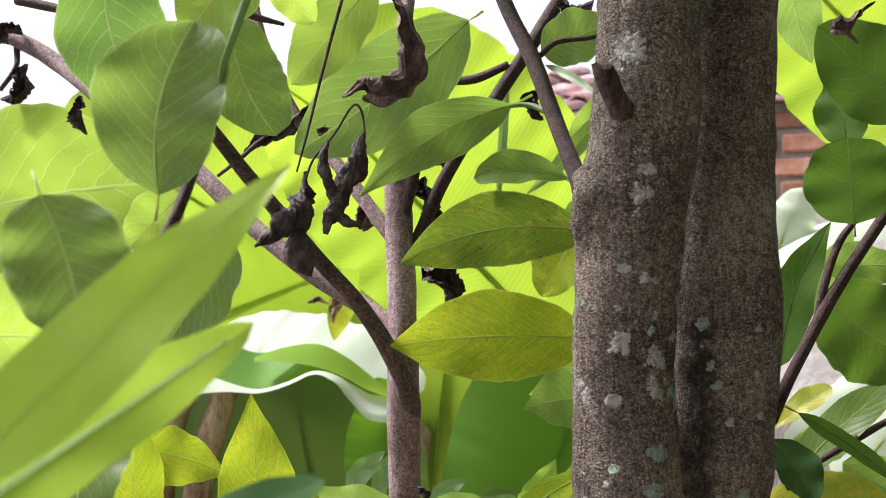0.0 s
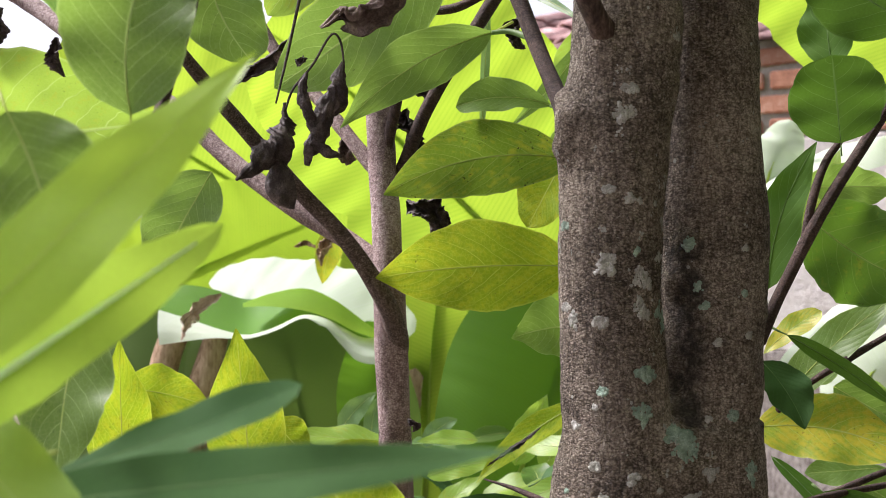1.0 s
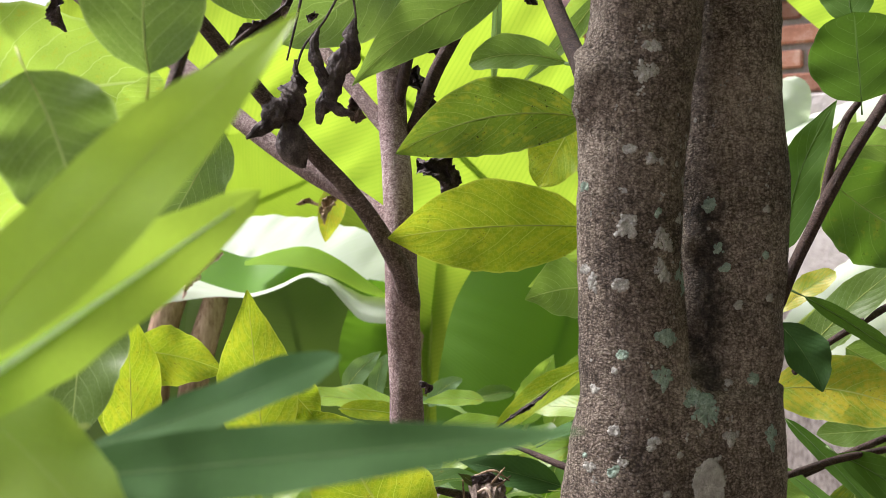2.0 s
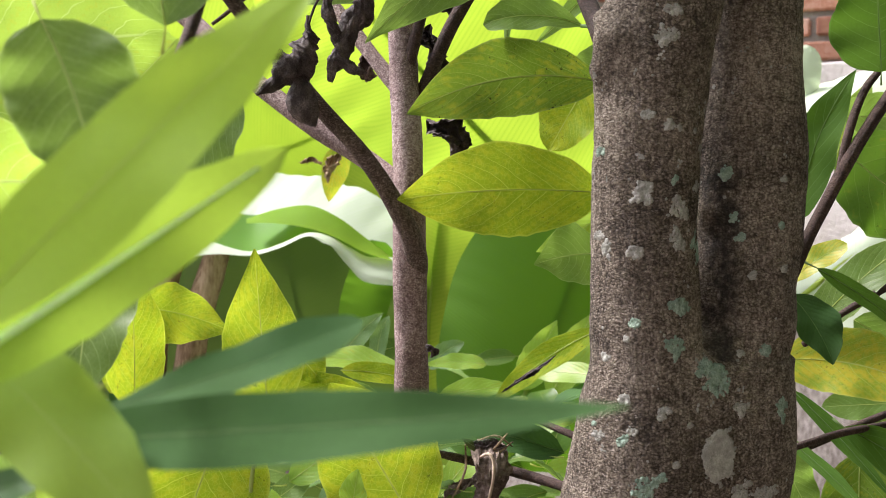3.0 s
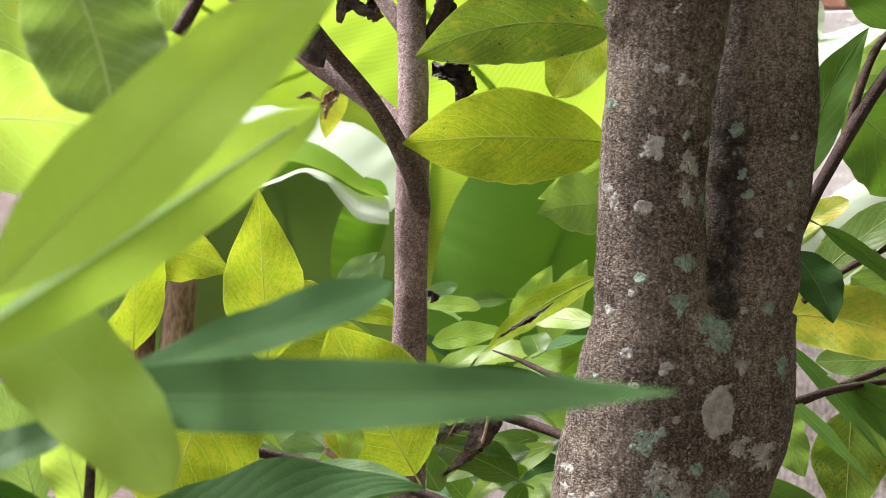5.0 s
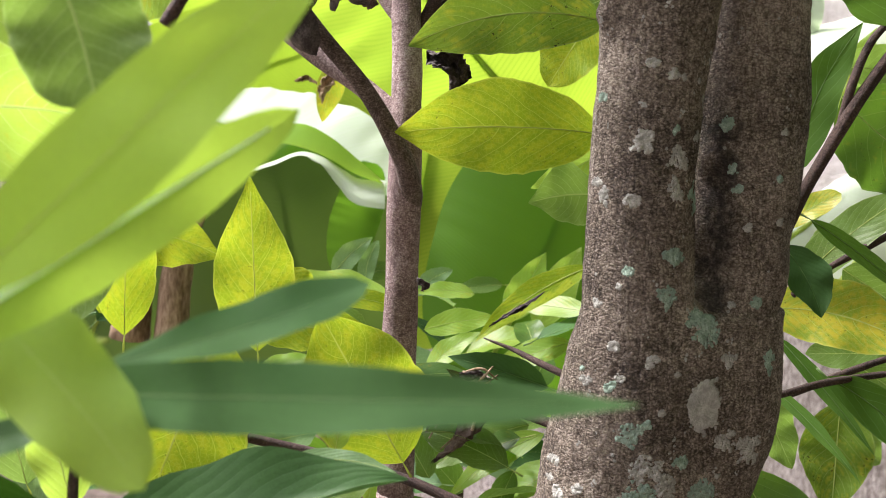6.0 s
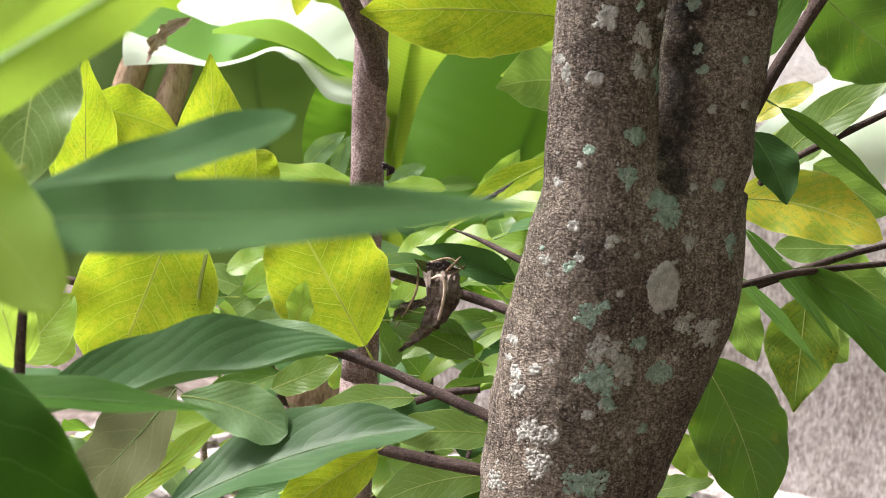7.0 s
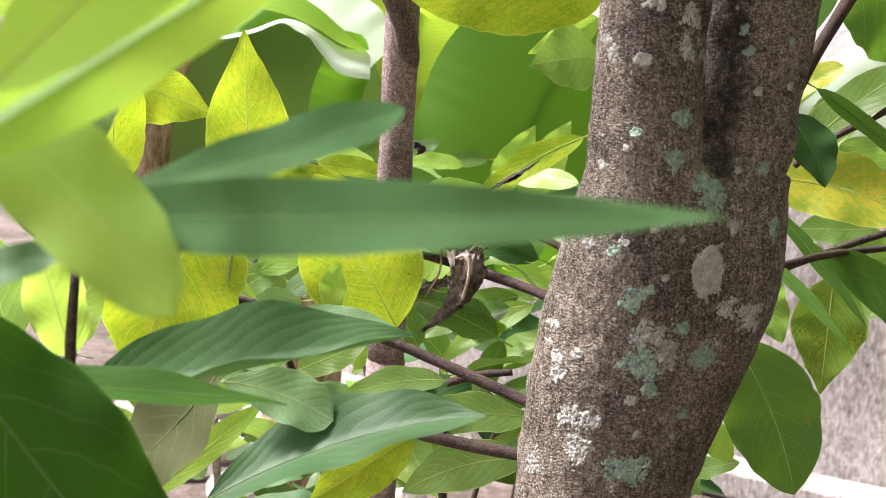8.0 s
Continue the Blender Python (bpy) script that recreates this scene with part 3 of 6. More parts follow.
def rolled_leaf(parent, rows, kind="dry", wraps=1.5, seed=1.0, label=""):
    """A withered leaf rolled up into a twisted cone: the loose edge of the sheet winds round it."""
    line, sides = spline(rows, 14), 36
    n = len(line)
    verts, faces = [], []
    ref = Vector((0.31, 0.9, 0.17))
    for i, (x, y, z, r) in enumerate(line):
        u = i / (n - 1)
        a, b = line[max(i - 1, 0)], line[min(i + 1, n - 1)]
        d = Vector((b - a)[:3]).normalized()
        e1 = d.cross(ref).normalized()
        e2 = d.cross(e1)
        for k in range(sides):
            w = 2 * math.pi * k / sides
            loose = (k / sides + wraps * u + 0.12 * noise.noise(Vector((u * 5, seed, 0)))) % 1.0
            second = (2 * k / sides + 2.4 * wraps * u + seed) % 1.0
            rr = 0.92 * r * (0.50 + 0.58 * loose ** 1.3 + 0.26 * second ** 2 + 0.07 * math.sin(w * 9 + u * 14 * wraps + seed) + 0.22 * noise.noise(Vector((u * 6, math.cos(w) * 1.5, math.sin(w) * 1.5 + seed))) + 0.14 * noise.noise(Vector((u * 22, math.cos(w) * 4, math.sin(w) * 4 + seed))))
            verts.append(Vector((x, y, z)) + (e1 * math.cos(w) + e2 * (0.8 * math.sin(w))) * rr)
    for i in range(n - 1):
        for k in range(sides):
            q = (k + 1) % sides
            faces.append((i * sides + k, i * sides + q, (i + 1) * sides + q, (i + 1) * sides + k))
    faces += [tuple(range(sides))[::-1], tuple((n - 1) * sides + k for k in range(sides))]
    return part("dried_leaf", verts, faces, M[kind], parent, label)


def edge_sheet(name, parent, kind, low, high, bulge=0.0, crumple=0.0, seed=1.0, label=""):
    """A sheet spanned between two edge lines, bowed towards the viewer's side and crumpled."""
    n, nv = 48, 16
    a, b = (np.array([[np.interp(q, np.linspace(0, 1, len(rows)), rows[:, c]) for c in range(3)] for q in np.linspace(0, 1, n + 1)]) for rows in (spline(low, 10), spline(high, 10)))
    verts, uvs, faces = [], [], []
    for i in range(n + 1):
        u = i / n
        lo, hi = Vector(a[i]), Vector(b[i])
        wide = (hi - lo).length
        for k in range(nv + 1):
            v = k / nv
            p = lo.lerp(hi, v)
            p.y -= bulge * wide * 4 * v * (1 - v)
            if crumple:
                fold = noise.noise(Vector((u * 4, v * 5, seed))) + 0.6 * noise.noise(Vector((u * 13, v * 9, seed))) + 0.35 * noise.noise(Vector((u * 32, v * 24, seed)))
                p += Vector((0.5 * noise.noise(Vector((u * 14, v * 3, seed + 4))), -fold, 0.5 * noise.noise(Vector((u * 16, v * 4, seed + 9))))) * crumple
            verts.append(p)
            uvs.append((u, 2 * v - 1))
    for i in range(n):
        for k in range(nv):
            q = i * (nv + 1) + k
            faces.append((q, q + 1, q + nv + 2, q + nv + 1))
    return part(name, verts, faces, M[kind], parent, label, uvs)


def box(name, lo, hi, mat, parent, label="", bevel=0.0, flat=True):
    bm = bmesh.new()
    bmesh.ops.create_cube(bm, size=1.0)
    for v in bm.verts:
        v.co = Vector([lo[i] + (v.co[i] + 0.5) * (hi[i] - lo[i]) for i in range(3)])
    if bevel:
        bmesh.ops.bevel(bm, geom=bm.edges[:], offset=bevel, segments=1, affect="EDGES")
    me = bpy.data.meshes.new(name)
    bm.to_mesh(me)
    bm.free()
    me.materials.append(mat)
    ob = new(name, me)
    ob.parent = parent
    if label:
        ob["label"] = label
    return ob


# ---------------------------------------------------------------- ground
def ground_sheet():
    n, verts, faces = 60, [], []
    xs = [math.copysign(abs(q) ** 3, q) * 60 for q in np.linspace(-1, 1, n + 1)]
    for y in xs:
        for x in xs:
            verts.append((x, y + 3, 0.03 * noise.noise(Vector((x * 1.3, y * 1.3, 0))) if abs(x) < 8 and abs(y) < 8 else 0.0))
    for i in range(n):
        for k in range(n):
            q = i * (n + 1) + k
            faces.append((q, q + 1, q + n + 2, q + n + 1))
    tagged(put("ground", verts, faces, M["soil"]), "bare brown garden soil with stones", "ground", kind="structure")


ground_sheet()

# ---------------------------------------------------------------- plain unseen walls added behind and beside the path to cut sky light
for name, lo, hi, skin, words in (("wall_south", (-2.2, -1.75, 0), (1.65, -1.6, 4.2), "plaster", "plain grey plaster wall, unseen, added to block the sky"), ("wall_east", (1.5, -1.6, 0), (1.65, 2.1, 4.2), "unseen_dark", "plain dark wall, unseen, added to block the sky")):
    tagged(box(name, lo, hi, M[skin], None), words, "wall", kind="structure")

# ---------------------------------------------------------------- house behind the garden
house = empty("house", (1.02, 3.98, 0), "small house with a weathered plaster wall and clay tile roof", "house")
house.rotation_euler = (0, 0, radians(-30))


box("wall", (-1.65, 0.012, 0), (2.2, 0.16, 2.06), M["mortar"], house, "rough mortar wall")
box("plaster", (-1.65, -0.012, 0.0), (2.2, 0.010, 1.15), M["plaster"], house, "grey weathered lower plaster", 0.004)
box("plaster", (-1.65, -0.010, 1.15), (2.2, 0.010, 1.765), M["plaster_top"], house, "pale upper plaster", 0.004)
box("footing", (-1.65, -0.16, 0.0), (2.2, -0.014, 0.09), M["plaster"], house, "worn concrete footing", 0.012)


def roof_tile_mesh():
    """A pan tile with a raised roll along one side."""
    verts, faces = [], []
    prof = [(-0.11, 0.0), (-0.06, -0.012), (0.0, -0.016), (0.045, 0.0), (0.075, 0.022), (0.105, 0.012), (0.125, -0.004)]
    for lift in (0.0, -0.012):
        for y in (-0.15, 0.15):
            for x, z in prof:
                verts.append((x, y, z + lift + (0.012 if y < 0 else -0.012)))
    n = len(prof)
    for k in range(n - 1):
        faces += [(k, k + 1, n + k + 1, n + k), (2 * n + k, 3 * n + k, 3 * n + k + 1, 2 * n + k + 1), (k, 2 * n + k, 2 * n + k + 1, k + 1)]
    me = bpy.data.meshes.new("tile")
    me.from_pydata(verts, [], faces)
    smooth(me)
    return me


def object_tint(mat, amount=0.5):
    """Lets pieces that share a material differ a little in lightness."""
    t = mat.node_tree
    sh = next(n for n in t.nodes if n.type == "BSDF_PRINCIPLED")
    src = sh.inputs["Base Color"].links[0].from_socket
    info = t.nodes.new("ShaderNodeObjectInfo")
    hsv = t.nodes.new("ShaderNodeHueSaturation")
    mr = t.nodes.new("ShaderNodeMapRange")
    mr.inputs[3].default_value, mr.inputs[4].default_value = 1 - amount, 1 + amount
    t.links.new(info.outputs["Random"], mr.inputs[0])
    t.links.new(mr.outputs[0], hsv.inputs["Value"])
    t.links.new(src, hsv.inputs["Color"])
    t.links.new(hsv.outputs[0], sh.inputs["Base Color"])


object_tint(M["brick"], 0.45)
object_tint(M["tile"], 0.4)

# ---------------------------------------------------------------- twin-stemmed tree
tree = empty("tree", (0.168, 1.307, 0.581), "twin-stemmed tree with grey-brown bark, lichen and large simple leaves", "tree")
tree.location.z = 0.0


def trunk_mesh():
    """Two stems that grow together below the fork; the crease between them is filled smoothly."""
    left = [(0.2107, 1.3650, 1.9893, 0.0508), (0.2087, 1.3600, 1.8296, 0.0515), (0.2074, 1.3560, 1.7420, 0.0517), (0.2003, 1.3580, 1.5994, 0.0543), (0.1867, 1.3580, 1.5143, 0.0547), (0.1799, 1.3550, 1.4018, 0.0499), (0.1825, 1.3620, 1.2392, 0.0542), (0.1836, 1.3720, 1.1715, 0.0672), (0.1800, 1.3800, 1.0847, 0.0772), (0.1750, 1.3820, 1.0261, 0.0796), (0.1733, 1.3840, 0.9666, 0.0825), (0.1729, 1.3850, 0.9174, 0.0836), (0.1714, 1.3900, 0.7822, 0.0876), (0.1818, 1.4000, 0.5204, 0.1000)]
    right = [(0.3082, 1.4400, 2.0205, 0.0536), (0.3037, 1.4450, 1.8552, 0.0547), (0.3005, 1.4400, 1.7619, 0.0555), (0.2958, 1.4370, 1.6098, 0.0551), (0.2956, 1.4350, 1.5197, 0.0548), (0.2950, 1.4300, 1.4481, 0.0581), (0.2908, 1.4250, 1.3715, 0.0589), (0.2827, 1.4150, 1.2384, 0.0570), (0.2822, 1.4020, 1.1428, 0.0561), (0.2685, 1.4000, 1.0845, 0.0558), (0.2430, 1.3970, 1.0252, 0.0571), (0.2226, 1.3950, 0.9654, 0.0586), (0.2070, 1.3950, 0.9045, 0.0601), (0.1913, 1.3950, 0.7180, 0.0650)]
    foot = list(left[-1])
    left.append((foot[0] - 0.01, foot[1], -0.05, 0.125))
    knots = (((0.140, 1.345, 1.562), 0.010, 0.011), ((0.145, 1.331, 1.539), 0.016, 0.020), ((0.167, 1.302, 1.611), 0.014, 0.022), ((0.255, 1.367, 1.416), 0.013, 0.016), ((0.242, 1.384, 1.379), 0.010, 0.014), ((0.132, 1.337, 1.512), 0.011, 0.014), ((0.162, 1.296, 1.540), 0.007, 0.010), ((0.353, 1.447, 1.317), 0.012, 0.018))
    la, ra = spline(left, 22), spline(right, 22)
    verts, faces, stain_shades = [], [], []
    fork_z = (0.253, 1.410, 1.232)[2]
    rz = ra[::-1, 2]
    core = []
    for x, y, z, rad in la:
        if rz[0] < z < fork_z + 0.22:
            o = [np.interp(z, rz, ra[::-1, c]) for c in range(4)]
            core += [[x + (o[0] - x) * s, y + (o[1] - y) * s, z, rad + (o[3] - rad) * s] for s in np.linspace(0, 1, 9)]
    core = np.array(core[::2])
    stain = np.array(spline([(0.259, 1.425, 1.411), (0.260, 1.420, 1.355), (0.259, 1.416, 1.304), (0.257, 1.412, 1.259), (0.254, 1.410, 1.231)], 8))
    for rows, s in ((la, 1), (ra, 2)):
        sides = 168 if s == 1 else 96
        v, f = tube(rows, sides, True, 0.045, s)
        p = np.array([tuple(q) for q in v])
        axis = np.repeat(rows[:, :3], sides, axis=0)
        out = p - axis
        size = np.linalg.norm(out, axis=1)
        out /= size[:, None]
        push = np.zeros(len(p))
        joined = np.clip((fork_z + 0.018 - p[:, 2]) / 0.022, 0, 1)
        joined = joined * joined * (3 - 2 * joined)
        if s == 2:
            joined = np.clip((fork_z + 0.045 - p[:, 2]) / 0.050, 0, 1) ** 1.5
        for q in np.nonzero(joined > 0)[0]:
            near = core[np.abs(core[:, 2] - p[q, 2]) < 0.06]
            if not len(near):
                continue
            c = near[:, :3] - axis[q]
            along = c @ out[q]
            disc = along ** 2 - (c ** 2).sum(1) + near[:, 3] ** 2
            reach = np.where(disc > 0, along + np.sqrt(np.maximum(disc, 0)), 0).max()
            push[q] = max(0.0, reach - size[q]) * joined[q] - (0.006 * joined[q] if s == 2 else 0.0)
        for c, a, w in knots:
            push += a * np.exp(-((p - np.array(c)) ** 2).sum(1) / w ** 2)
        for q in range(len(p)):
            x, y, z = p[q]
            push[q] += 0.0020 * noise.noise(Vector((x * 22, y * 22, z * 22))) + 0.0012 * noise.noise(Vector((x * 95, y * 95, z * 45))) + 0.0009 * noise.noise(Vector((x * 190, y * 190, z * 330)))
        p += out * push[:, None]
        faces += [tuple(q + len(verts) for q in poly) for poly in f]
        verts += [Vector(q) for q in p]
        # black sooty stain down the groove on the hind stem, plus painted mottled shade
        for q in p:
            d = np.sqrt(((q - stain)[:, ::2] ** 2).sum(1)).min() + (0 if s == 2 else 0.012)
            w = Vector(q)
            # shade of the whole hind stem, put into its colour
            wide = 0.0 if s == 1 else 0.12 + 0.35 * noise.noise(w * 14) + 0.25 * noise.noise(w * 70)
            stain_shades.append(max(0.0, wide, min(1.0, 1.6 - d / 0.0120 + 0.9 * noise.noise(w * 45) + 0.9 * noise.noise(w * 150))))
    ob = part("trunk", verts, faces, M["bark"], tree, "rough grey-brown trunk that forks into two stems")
    layer = ob.data.attributes.new("stain_shade", "FLOAT", "POINT")
    layer.data.foreach_set("value", stain_shades)
    return ob


trunk = trunk_mesh()


def broken_stub():
    rows = [(0.1880, 1.3480, 1.6050, 0.0240), (0.1780, 1.3220, 1.6170, 0.0175), (0.1680, 1.3030, 1.6300, 0.0130), (0.1590, 1.2900, 1.6450, 0.0112), (0.1500, 1.2810, 1.6600, 0.0088)]
    v, f = tube(spline(rows, 6), 14, False, 0.30, 3)
    n = len(v)
    ring = v[-14:]
    c = sum(ring, Vector()) / 14
    for k, q in enumerate(ring):
        q += (q - c) * 0.1 + Vector((0, 0, 0.004 * noise.noise(Vector((k * 1.7, 3, 1))) + 0.007 * math.sin(k * 0.45 + 1.2)))
    v.append(c - Vector((-0.004, 0, 0.014)))
    f += [(n - 14 + k, n - 14 + (k + 1) % 14, n) for k in range(14)]
    part("stub", v, f, M["stub"], tree, "broken branch stub of weathered wood")


broken_stub()

from mathutils.bvhtree import BVHTree

trunk_bm = bmesh.new()
trunk_bm.from_mesh(trunk.data)
trunk_bm.transform(Matrix.Translation(tree.location + trunk.location))
trunk_tree = BVHTree.FromBMesh(trunk_bm)
trunk_bm.free()


def lichen(at, aim, rx, rz, kind="lichen", seed=0.0, crust=False):
    """A crust of lichen on the bark: small overlapping scales in ragged clumps with a lobed edge."""
    hit, nor, _, _ = trunk_tree.ray_cast(Vector(at), Vector(aim))
    if hit is None:
        hit, nor, _, _ = trunk_tree.find_nearest(Vector(at))
    rx /= max(0.5, abs(nor.dot(Vector(aim))))
    e1 = Vector((0, 0, 1)).cross(nor).normalized()
    e2 = nor.cross(e1)
    rng = random.Random(int(seed * 10))
    verts, faces = [], []
    shift = Vector((seed * 7.3, seed * 3.1, 0))
    if crust:
        rings, seg = 10, 60
        for i in range(rings + 1):
            for k in range(seg):
                w = 2 * math.pi * k / seg
                edge = 0.95 + 0.25 * noise.noise(Vector((math.cos(w) * 1.6, math.sin(w) * 1.6, seed))) + 0.16 * noise.noise(Vector((math.cos(w) * 7, math.sin(w) * 7, seed)))
                s = max(i, 0.05) / rings * edge
                near, n2, _, _ = trunk_tree.find_nearest(hit + e1 * (rx * s * math.cos(w)) + e2 * (rz * s * math.sin(w)))
                verts.append(near + n2 * (-0.001 if i == rings else 0.0013 + 0.0005 * noise.noise(near * 300)))
        for i in range(rings):
            for k in range(seg):
                q = (k + 1) % seg
                faces.append((i * seg + k, i * seg + q, (i + 1) * seg + q, (i + 1) * seg + k))
    count = int(70 + 2200000 * rx * rz)
    for _ in range(min(count, 1300)):
        a, c = rng.uniform(-1.35, 1.35), rng.uniform(-1.35, 1.35)
        s = math.hypot(a, c)
        p = hit + e1 * (rx * a) + e2 * (rz * c)
        body = 1.0 - s + 0.75 * noise.noise(p * 85 + shift) + 0.55 * noise.noise(p * 260 + shift)
        if body < 0.12 or (crust and rng.random() < 0.7):
            continue
        near, n2, _, _ = trunk_tree.find_nearest(p)
        if n2.dot(nor) < 0.2:
            continue
        f1 = n2.orthogonal().normalized()
        f2 = n2.cross(f1)
        r = rng.uniform(0.0009, 0.0024)
        turn, tall = rng.uniform(0, 6.3), rng.uniform(0.0002, 0.0004)
        b = len(verts)
        verts.append(near + n2 * tall)
        for k in range(7):
            a = turn + 2 * math.pi * k / 7
            rr = r * rng.uniform(0.6, 1.35)
            verts.append(near + f1 * (rr * math.cos(a)) + f2 * (rr * math.sin(a)) + n2 * (tall * rng.uniform(0.3, 1.0)))
        for k in range(7):
            a = turn + 2 * math.pi * k / 7
            verts.append(near + f1 * (r * 0.9 * math.cos(a)) + f2 * (r * 0.9 * math.sin(a)) - n2 * 0.0015)
        for k in range(7):
            q = (k + 1) % 7
            faces += [(b, b + 1 + k, b + 1 + q), (b + 1 + k, b + 8 + k, b + 8 + q, b + 1 + q)]
    if len(verts) > 20:
        part("lichen", verts, faces, M[kind], tree, "pale grey lichen crust" if kind == "lichen" else "blue-green lichen rosette")


def lichen_dusting(count, seed):
    """Single lichen scales strewn thinly over the weather side of the trunk."""
    rng = random.Random(seed)
    o = tree.location + trunk.location
    skin = [v for v in trunk.data.vertices if v.normal.y < -0.15 and 0.7 < v.co.z + o.z < 1.75]
    verts, faces = [], []
    for v in rng.sample(skin, count):
        if noise.noise((v.co + o) * 16) < -0.12:
            continue
        for _ in range(rng.choice((1, 1, 2, 3, 6))):
            p = v.co + o + Vector((rng.gauss(0, 0.0022), 0, rng.gauss(0, 0.0028)))
            near, n2, _, _ = trunk_tree.find_nearest(p)
            f1 = n2.orthogonal().normalized()
            f2 = n2.cross(f1)
            b, r = len(verts), rng.uniform(0.0007, 0.0019)
            verts.append(near + n2 * 0.0010)
            for k in range(6):
                c = r * rng.uniform(0.6, 1.3)
                verts.append(near + f1 * (c * math.cos(k * 1.047)) + f2 * (c * math.sin(k * 1.047)) + n2 * 0.0002)
            faces += [(b, b + 1 + k, b + 1 + (k + 1) % 6) for k in range(6)]
    tagged(part("lichen_dusting", verts, faces, M["lichen"], tree, "fine dusting of pale lichen scales"), "fine dusting of pale lichen scales", kind="stuff")


lichen((0.193, 1.097, 1.198), (0.226, 0.954, -0.198), 0.0163, 0.0250, "lichen", 0.0, True)
lichen((0.190, 1.102, 1.259), (0.225, 0.964, -0.142), 0.0119, 0.0185, "lichen_green", 1.7)
lichen((0.184, 1.103, 1.266), (0.220, 0.966, -0.136), 0.0098, 0.0109, "lichen_green", 3.4)
lichen((0.163, 1.114, 1.389), (0.201, 0.979, -0.022), 0.0076, 0.0109, "lichen", 5.1)
lichen((0.161, 1.112, 1.367), (0.199, 0.979, -0.042), 0.0060, 0.0109, "lichen", 6.8)
lichen((0.135, 1.116, 1.401), (0.175, 0.984, -0.010), 0.0087, 0.0071, "lichen", 8.5)
lichen((0.157, 1.120, 1.453), (0.195, 0.980, 0.038), 0.0054, 0.0043, "lichen", 10.2)
lichen((0.164, 1.108, 1.313), (0.202, 0.975, -0.092), 0.0065, 0.0087, "lichen_green", 11.9)
lichen((0.160, 1.105, 1.284), (0.198, 0.973, -0.119), 0.0071, 0.0071, "lichen_green", 13.6)
lichen((0.176, 1.111, 1.359), (0.213, 0.976, -0.050), 0.0038, 0.0141, "lichen_green", 15.3)
lichen((0.205, 1.113, 1.382), (0.239, 0.971, -0.028), 0.0054, 0.0054, "lichen_green", 17.0)
lichen((0.209, 1.111, 1.366), (0.242, 0.969, -0.043), 0.0043, 0.0043, "lichen_green", 18.7)
lichen((0.228, 1.103, 1.279), (0.259, 0.958, -0.122), 0.0043, 0.0054, "lichen_green", 20.4)
lichen((0.240, 1.099, 1.234), (0.268, 0.949, -0.164), 0.0049, 0.0152, "lichen_green", 22.1)
lichen((0.211, 1.100, 1.237), (0.243, 0.956, -0.162), 0.0076, 0.0038, "lichen", 23.8)
lichen((0.121, 1.103, 1.241), (0.162, 0.974, -0.161), 0.0054, 0.0054, "lichen", 25.5)
lichen((0.200, 1.116, 1.417), (0.233, 0.972, 0.005), 0.0065, 0.0071, "lichen_green", 27.2)
lichen((0.140, 1.091, 1.168), (0.145, 0.968, -0.205), 0.0109, 0.0141, "lichen_green", 28.9)
lichen((0.155, 1.086, 1.144), (0.159, 0.961, -0.227), 0.0141, 0.0119, "lichen", 30.6)
lichen((0.152, 1.083, 1.121), (0.155, 0.956, -0.248), 0.0185, 0.0141, "lichen_green", 32.3)
lichen((0.169, 1.084, 1.132), (0.171, 0.956, -0.238), 0.0087, 0.0141, "lichen", 34.0)
lichen((0.198, 1.082, 1.128), (0.198, 0.950, -0.240), 0.0130, 0.0109, "lichen_green", 35.7)
lichen((0.181, 1.086, 1.149), (0.183, 0.958, -0.222), 0.0065, 0.0076, "lichen_green", 37.4)
lichen((0.215, 1.088, 1.167), (0.214, 0.955, -0.204), 0.0087, 0.0109, "lichen", 39.1)
lichen((0.232, 1.086, 1.161), (0.229, 0.951, -0.209), 0.0109, 0.0141, "lichen", 40.8)
lichen((0.089, 1.083, 1.111), (0.097, 0.961, -0.259), 0.0065, 0.0087, "lichen", 42.5)
lichen((0.105, 1.077, 1.077), (0.112, 0.951, -0.289), 0.0195, 0.0119, "lichen", 44.2)
lichen((0.108, 1.073, 1.055), (0.114, 0.944, -0.309), 0.0119, 0.0141, "lichen", 45.9)
lichen((0.145, 1.070, 1.041), (0.148, 0.935, -0.321), 0.0174, 0.0141, "lichen_green", 47.6)
lichen((0.076, 1.072, 1.040), (0.084, 0.943, -0.323), 0.0076, 0.0109, "lichen", 49.3)
lichen((0.160, 1.079, 1.103), (0.163, 0.950, -0.265), 0.0054, 0.0076, "lichen_green", 51.0)
lichen((0.144, 1.078, 1.094), (0.148, 0.950, -0.274), 0.0049, 0.0038, "lichen", 52.7)
lichen((0.191, 1.095, 1.206), (0.192, 0.967, -0.168), 0.0033, 0.0033, "lichen", 54.4)
lichen((0.146, 1.041, 1.627), (0.137, 0.972, 0.193), 0.0185, 0.0163, "lichen", 56.1)
lichen((0.153, 1.046, 1.516), (0.144, 0.985, 0.091), 0.0098, 0.0092, "lichen", 57.8)
lichen((0.157, 1.045, 1.536), (0.148, 0.983, 0.109), 0.0071, 0.0049, "lichen", 59.5)
lichen((0.193, 1.043, 1.575), (0.180, 0.973, 0.145), 0.0038, 0.0065, "lichen", 61.2)
lichen((0.137, 1.052, 1.404), (0.129, 0.992, -0.015), 0.0071, 0.0076, "lichen", 62.9)
lichen((0.130, 1.055, 1.358), (0.122, 0.991, -0.058), 0.0065, 0.0065, "lichen", 64.6)
lichen((0.140, 1.049, 1.460), (0.132, 0.991, 0.038), 0.0049, 0.0033, "lichen", 66.3)
